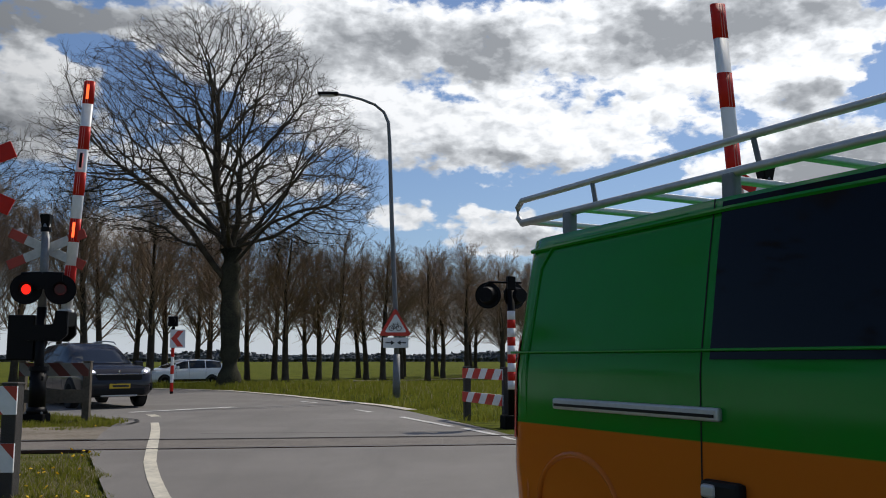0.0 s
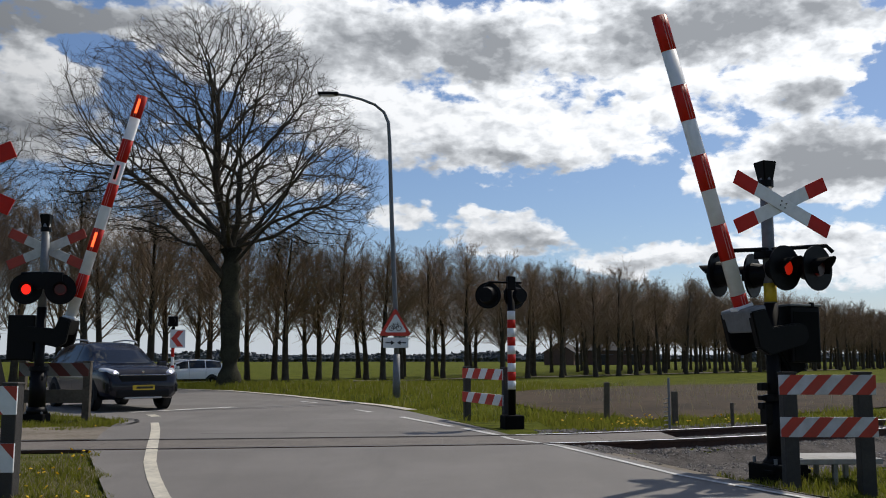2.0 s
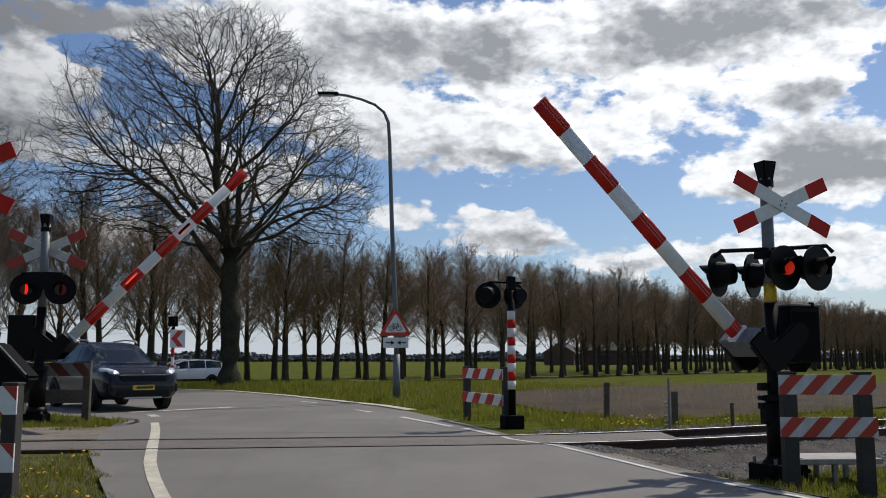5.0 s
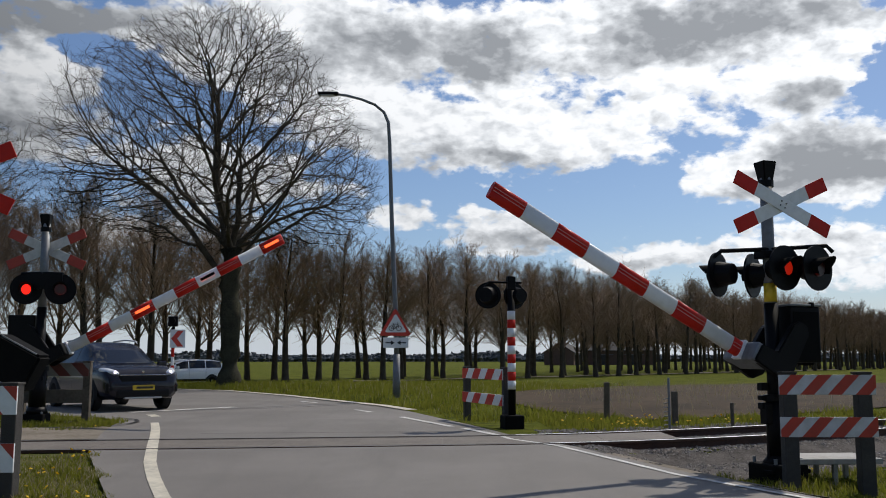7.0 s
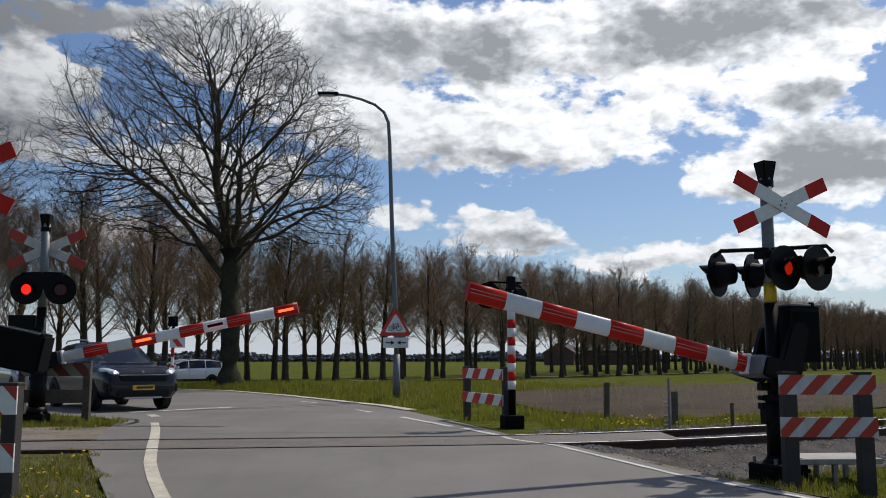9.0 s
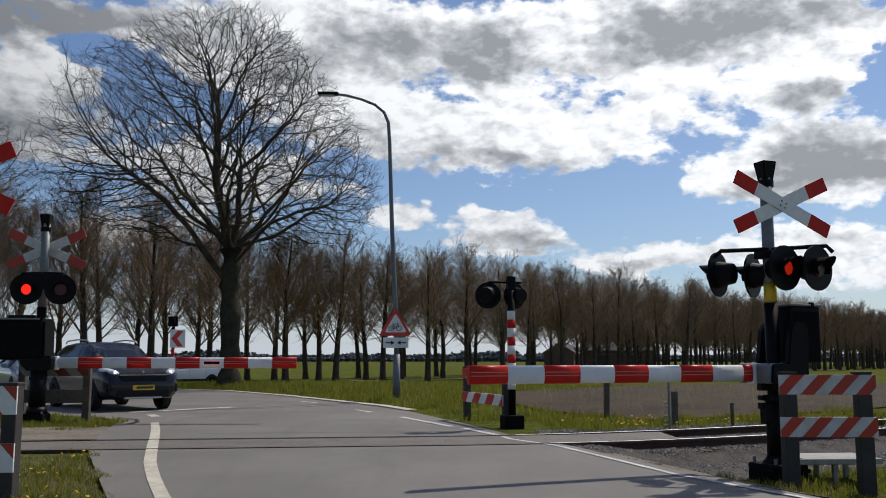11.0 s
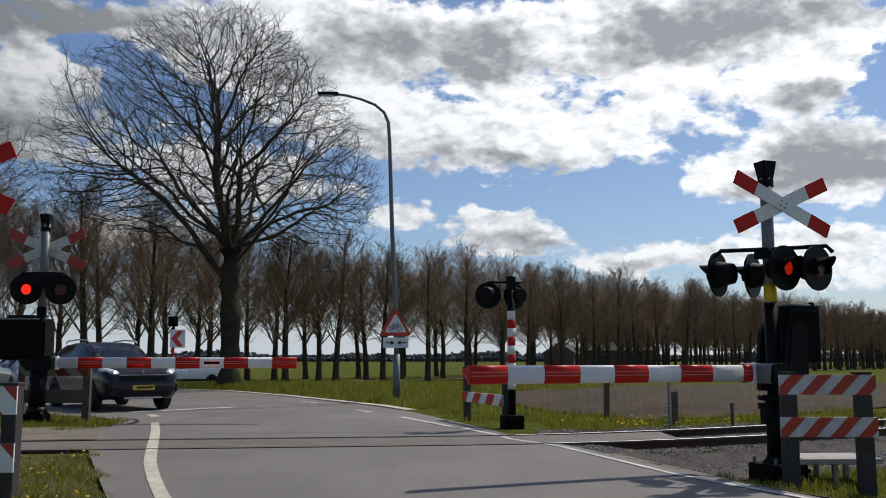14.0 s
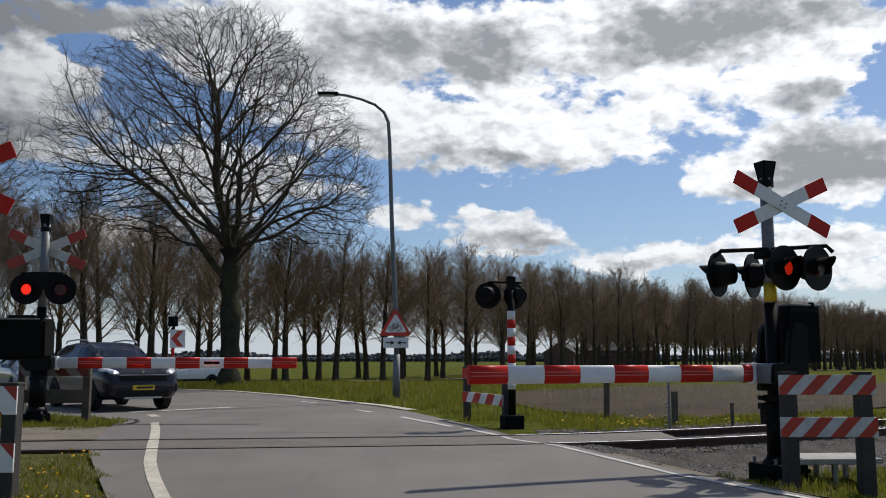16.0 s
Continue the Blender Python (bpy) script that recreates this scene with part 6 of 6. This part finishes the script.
    # roof rack: two rails a side, a loop at the rear, cross bars on feet
    for s in (1, -1):
        y = s * 0.74
        part("rack_rail", tube([(-2.64, y, 2.155), (-1.0, y, 2.155), (1.0, y, 2.155)], 0.021, 8), M["alu"], ob, "aluminium rack rail", True)
        part("rack_top_rail", tube([(-2.64, y, 2.155), (-2.68, y, 2.19), (-2.685, y, 2.245), (-2.64, y, 2.28), (-1.0, y, 2.285), (1.0, y, 2.285)], 0.017, 8), M["alu"], ob, "aluminium upper rack rail", True)
        for x in (-1.98, -0.95, 0.1):
            part("rack_strut", rod((x, y, 2.155), (x - 0.03, y, 2.285), 0.012, seg=6), M["zinc"], ob)
        for x in (-2.2, -1.1, 0.1):
            part("rack_foot", box((0.07, 0.05, 0.12), (x, y, 2.095), 0.012), M["zinc"], ob)
    for x in (-2.58, -2.1, -1.65, -1.2, -0.75, -0.3, 0.2, 0.7):
        part("rack_bar", box((0.05, 1.46, 0.028), (x, 0, 2.155), 0.008), M["alu"], ob, "flat aluminium cross bar")
    KEYED.append(("van", ob, None, None, ""))


make_suv()
make_estate("estate_car", (-13.95, 49.0, -0.22), 222, "white_paint", "white estate car on a road beyond the verge")
KEYED.append(("queue", make_estate("blue_car", (-12.0, 28.0, 0.012), -55, "blue_paint", "pale blue car that draws up in the queue", True), None, None, ""))
make_van()

# ---------------------------------------------------------------- grass and flowers


def blades(name, region, count, h0, h1, seed, mat="blade", wide=0.009, label="rough green grass on the verge"):
    """Grass blades over a region: (x0, x1, y0, y1, test)."""
    rng = np.random.default_rng(seed)
    x0, x1, y0, y1, test = region
    X, Y = rng.uniform(x0, x1, count * 2), rng.uniform(y0, y1, count * 2)
    ok = test(X, Y)
    # grass grows in clumps
    cl = np.sin(X * 2.3 + np.sin(Y * 1.9) * 2) * np.sin(Y * 2.7 + np.sin(X * 1.3) * 2)
    ok &= rng.random(len(X)) < 0.62 + 0.38 * cl
    X, Y, cl = X[ok][:count], Y[ok][:count], cl[ok][:count]
    n = len(X)
    Z = ground_z(X, Y)
    H = rng.uniform(h0, h1, n) * (0.75 + 0.35 * cl)
    a = rng.uniform(0, 2 * np.pi, n)
    w = wide * rng.uniform(0.7, 1.5, n)
    la, ll = rng.uniform(0, 2 * np.pi, n), H * rng.uniform(0.1, 0.7, n)
    base = np.stack([X, Y, Z - 0.01], 1)
    side = np.stack([np.cos(a) * w, np.sin(a) * w, 0 * a], 1)
    mid = base + np.stack([np.cos(la) * ll * 0.35, np.sin(la) * ll * 0.35, H * 0.6], 1)
    tip = base + np.stack([np.cos(la) * ll, np.sin(la) * ll, H], 1)
    v = np.stack([base - side, base + side, mid + side * 0.7, mid - side * 0.7, tip], 1).reshape(-1, 3)
    faces = []
    for i in range(n):
        k = 5 * i
        faces += [(k, k + 1, k + 2, k + 3), (k + 3, k + 2, k + 4)]
    tagged(mesh_ob(name, v.tolist(), faces, M[mat]), label, "grass", "", "stuff")


def off_right(x, y):
    edge = np.interp(y, [16, 18.3, 21.7, 24.1, 26.4, 30.9, 35.4, 37.5, 40.4], [0.9, 0.3, -0.5, -1.4, -2.6, -5.0, -7.9, -10.8, -19.8])
    return x > edge + 0.02


def in_field(x, y):
    left = np.interp(y, [18.6, 20.5, 22.5, 26, 30, 32.5, 40, 52], [4.2, 2.2, 1.6, 1.5, 2.2, 4.2, 9.5, 18.5])
    low = np.interp(x, [2.2, 4.2, 9, 30], [20.5, 18.6, 20.5, 32])
    return (x > left) & (y > low)


A = (-7.0, -2.9, 8.2, 12.1, lambda x, y: (x < road_left(y) + 0.02 + 0.08 * np.sin(y * 5) + 0.05 * np.sin(y * 13)) & (track_y(x) - y > 1.25))
B = (-11.0, -6.0, 15.6, 20.2, lambda x, y: (x < np.interp(y, [15.6, 16.6, 17.2, 17.9, 18.6, 19.2, 20.2], [-6.4, -6.05, -5.95, -6.1, -6.5, -7.3, -9.4])) & (y > 15.9 + 0.25 * np.sin(x * 4) + 0.12 * np.sin(x * 11)))
C = (-9.0, 9.0, 18.0, 37.0, lambda x, y: off_right(x, y) & ~in_field(x, y))
D = (1.9, 10.0, 16.0, 20.0, lambda x, y: (y - track_y(x) > 1.7) & ~in_field(x, y) & (x > 1.5))
E_ = (3.3, 7.5, 9.3, 12.6, lambda x, y: (x > road_right(y) + 0.35 + 0.15 * np.sin(y * 6)) & (track_y(x) - y > 3.0 - 0.7 * (x > 4.5)))
F = (-24.0, 4.0, 36.0, 50.0, lambda x, y: off_right(x, np.minimum(y, 40.4)))
blades("grass", A, 12000, 0.03, 0.11, 1, wide=0.006)
blades("grass", B, 12000, 0.05, 0.18, 2, wide=0.008)
blades("grass", C, 34000, 0.08, 0.26, 3, wide=0.010)
blades("dry_stalks", C, 900, 0.15, 0.45, 13, "straw", 0.006, "dry pale grass stalks on the verge")
blades("grass", D, 11000, 0.06, 0.20, 4, wide=0.008)
blades("grass", E_, 8000, 0.05, 0.18, 5, wide=0.006)
blades("grass", F, 16000, 0.10, 0.32, 6, wide=0.016)
blades("dry_stalks", A, 3600, 0.03, 0.11, 21, "straw", 0.006, "dry pale grass among the green verge")
blades("dry_stalks", E_, 1500, 0.03, 0.14, 22, "straw", 0.005, "dry pale grass among the green verge")
blades("dry_stalks", B, 1200, 0.04, 0.14, 23, "straw", 0.006, "dry pale grass among the green verge")
blades("dry_stalks", (2.5, 12, 20, 36, in_field), 700, 0.10, 0.4, 14, "straw", 0.008, "dry pale stalks standing in the ploughed field")


def dandelions(region, count, seed, r):
    rng = np.random.default_rng(seed)
    x0, x1, y0, y1, test = region
    verts, faces, n = [], [], 0
    centres = [(rng.uniform(x0, x1), rng.uniform(y0, y1)) for _ in range(60)]
    centres = [c for c in centres if bool(test(np.array(c[0]), np.array(c[1])))][:12]
    while n < count and centres:
        cx, cy = centres[int(rng.integers(len(centres)))]
        x, y = cx + rng.normal(0, 0.28), cy + rng.normal(0, 0.22)
        if not bool(test(np.array(x), np.array(y))):
            n += 0.2
            continue
        n += 1
        z = float(ground_z(x, y)) + rng.uniform(0.05, 0.13)
        rr = r * rng.uniform(0.7, 1.2)
        k = len(verts)
        tx, ty = rng.normal(0, 0.35, 2)
        for j in range(8):
            a = j * math.pi / 4
            dx, dy = math.cos(a) * rr, math.sin(a) * rr
            verts.append((x + dx, y + dy, z + dx * tx + dy * ty))
        verts += [(x, y, z + 0.012), (x, y, z - 0.012)]
        for j in range(8):
            faces += [(k + j, k + (j + 1) % 8, k + 8), (k + (j + 1) % 8, k + j, k + 9)]
    tagged(mesh_ob("dandelions", verts, faces, M["dandelion"]), "yellow dandelion flowers in the grass", "flowers", "", "stuff")


dandelions(A, 110, 7, 0.021)
dandelions(D, 60, 8, 0.026)
dandelions(B, 10, 9, 0.022)
dandelions(E_, 10, 10, 0.02)

# ---------------------------------------------------------------- what moves


def flash_rows(phase):
    """Times at which a lamp changes, as (time, lit)."""
    rows = []
    if phase in (0, 1):  # the pair flashes in turn
        t, k = 0.145, 0
        rows.append((0.0, phase == 0))
        while t < 16:
            rows.append((t, (k % 2 == 0) == (phase == 1)))
            t, k = t + 0.321, k + 1
    elif phase == "tip":
        rows = [(0, True), (2.75, False), (5.0, True), (10.3, False)]
    else:  # two lamps on the boom flash in turn until it is down
        rows.append((0.0, phase == "low"))
        t, k = 0.145, 0
        while t < 10.3:
            lit = (k % 2 == 1) if phase == "low" else (k % 2 == 0 and t > 6.0)
            rows.append((t, lit))
            t, k = t + 0.321, k + 1
        rows.append((10.35, False))
    out = [rows[0]]
    for t, lit in rows[1:]:
        if lit != out[-1][1]:
            out.append((t, lit))
    return out


def motions():
    for kind, ob, a, at, axis in KEYED:
        if kind == "boom":
            walk(ob, [(t, pose(*at, 0, -ang, 0)) for t, ang in a])
        elif kind == "flash":
            # the lamp turns its dark back to the front
            turn = 0 if flash_rows(a)[0][1] else 180
            place = lambda d: pose(*at, d, 0, 0) if axis == "x" else pose(*at, 0, 0, d)
            rows = [(0, place(turn))]
            for t, lit in flash_rows(a)[1:]:
                rows.append((t - 0.034, place(turn)))
                rows += [(t + 0.034 * (k - 1), place(turn + 60 * k)) for k in (1, 2)]
                turn += 180
                rows.append((t + 0.068, place(turn)))
            rows.append((16.0, place(turn)))
            walk(ob, [r for i, r in enumerate(rows) if i in (0, len(rows) - 1) or r[0] < 15.98])
        elif kind in ("suv", "wheel"):
            left = [(0, 1.5), (0.125, 1.21), (0.25, 0.94), (0.375, 0.70), (0.5, 0.50), (0.7, 0.25), (1.0, 0.05), (1.3, 0), (16, 0)]
            if kind == "suv":
                h = Vector((0.643, -0.766, 0))
                walk(ob, [(t, Matrix.Translation(Vector((-8.42, 23.14, 0.012)) - h * d) @ pose(0, 0, 0, 0, 0, -50)) for t, d in left])
            else:
                walk(ob, [(t, pose(*a, 0, -math.degrees(d / 0.36), 0)) for t, d in left])
        elif kind == "queue":
            left = [(0, 27), (3.4, 15.5), (4.6, 8.5), (5.6, 2.2), (6.1, 0.4), (6.4, 0), (16, 0)]
            h = Vector((math.cos(radians(-55)), math.sin(radians(-55)), 0))
            walk(ob, [(t, Matrix.Translation(Vector((-14.1, 31.4, 0.012)) - h * d) @ pose(0, 0, 0, 0, 0, -55)) for t, d in left])
        elif kind in ("van", "vwheel"):
            gone = [(0, 0), (0.1, 0.57), (0.2, 1.60), (0.3, 2.5), (0.5, 4.3), (1.0, 8.8), (2.0, 16.5), (3.0, 20), (16, 20)]
            if kind == "van":
                h = Vector((0.469, -0.883, 0))
                walk(ob, [(t, Matrix.Translation(Vector((2.33, 2.97, -0.208)) + h * d) @ pose(0, 0, 0, 0, 0, -62)) for t, d in gone])
            else:
                fine = [(0, 0), (0.05, 0.28), (0.1, 0.57), (0.15, 1.08), (0.2, 1.60), (0.25, 2.05), (0.3, 2.5)] + [(0.3 + 0.05 * k, 2.5 + 0.45 * k) for k in range(1, 15)]
                walk(ob, [(t, pose(*a, 0, math.degrees(d / 0.34), 0)) for t, d in fine] + [(16, pose(*a, 0, math.degrees(fine[-1][1] / 0.34), 0))])


motions()
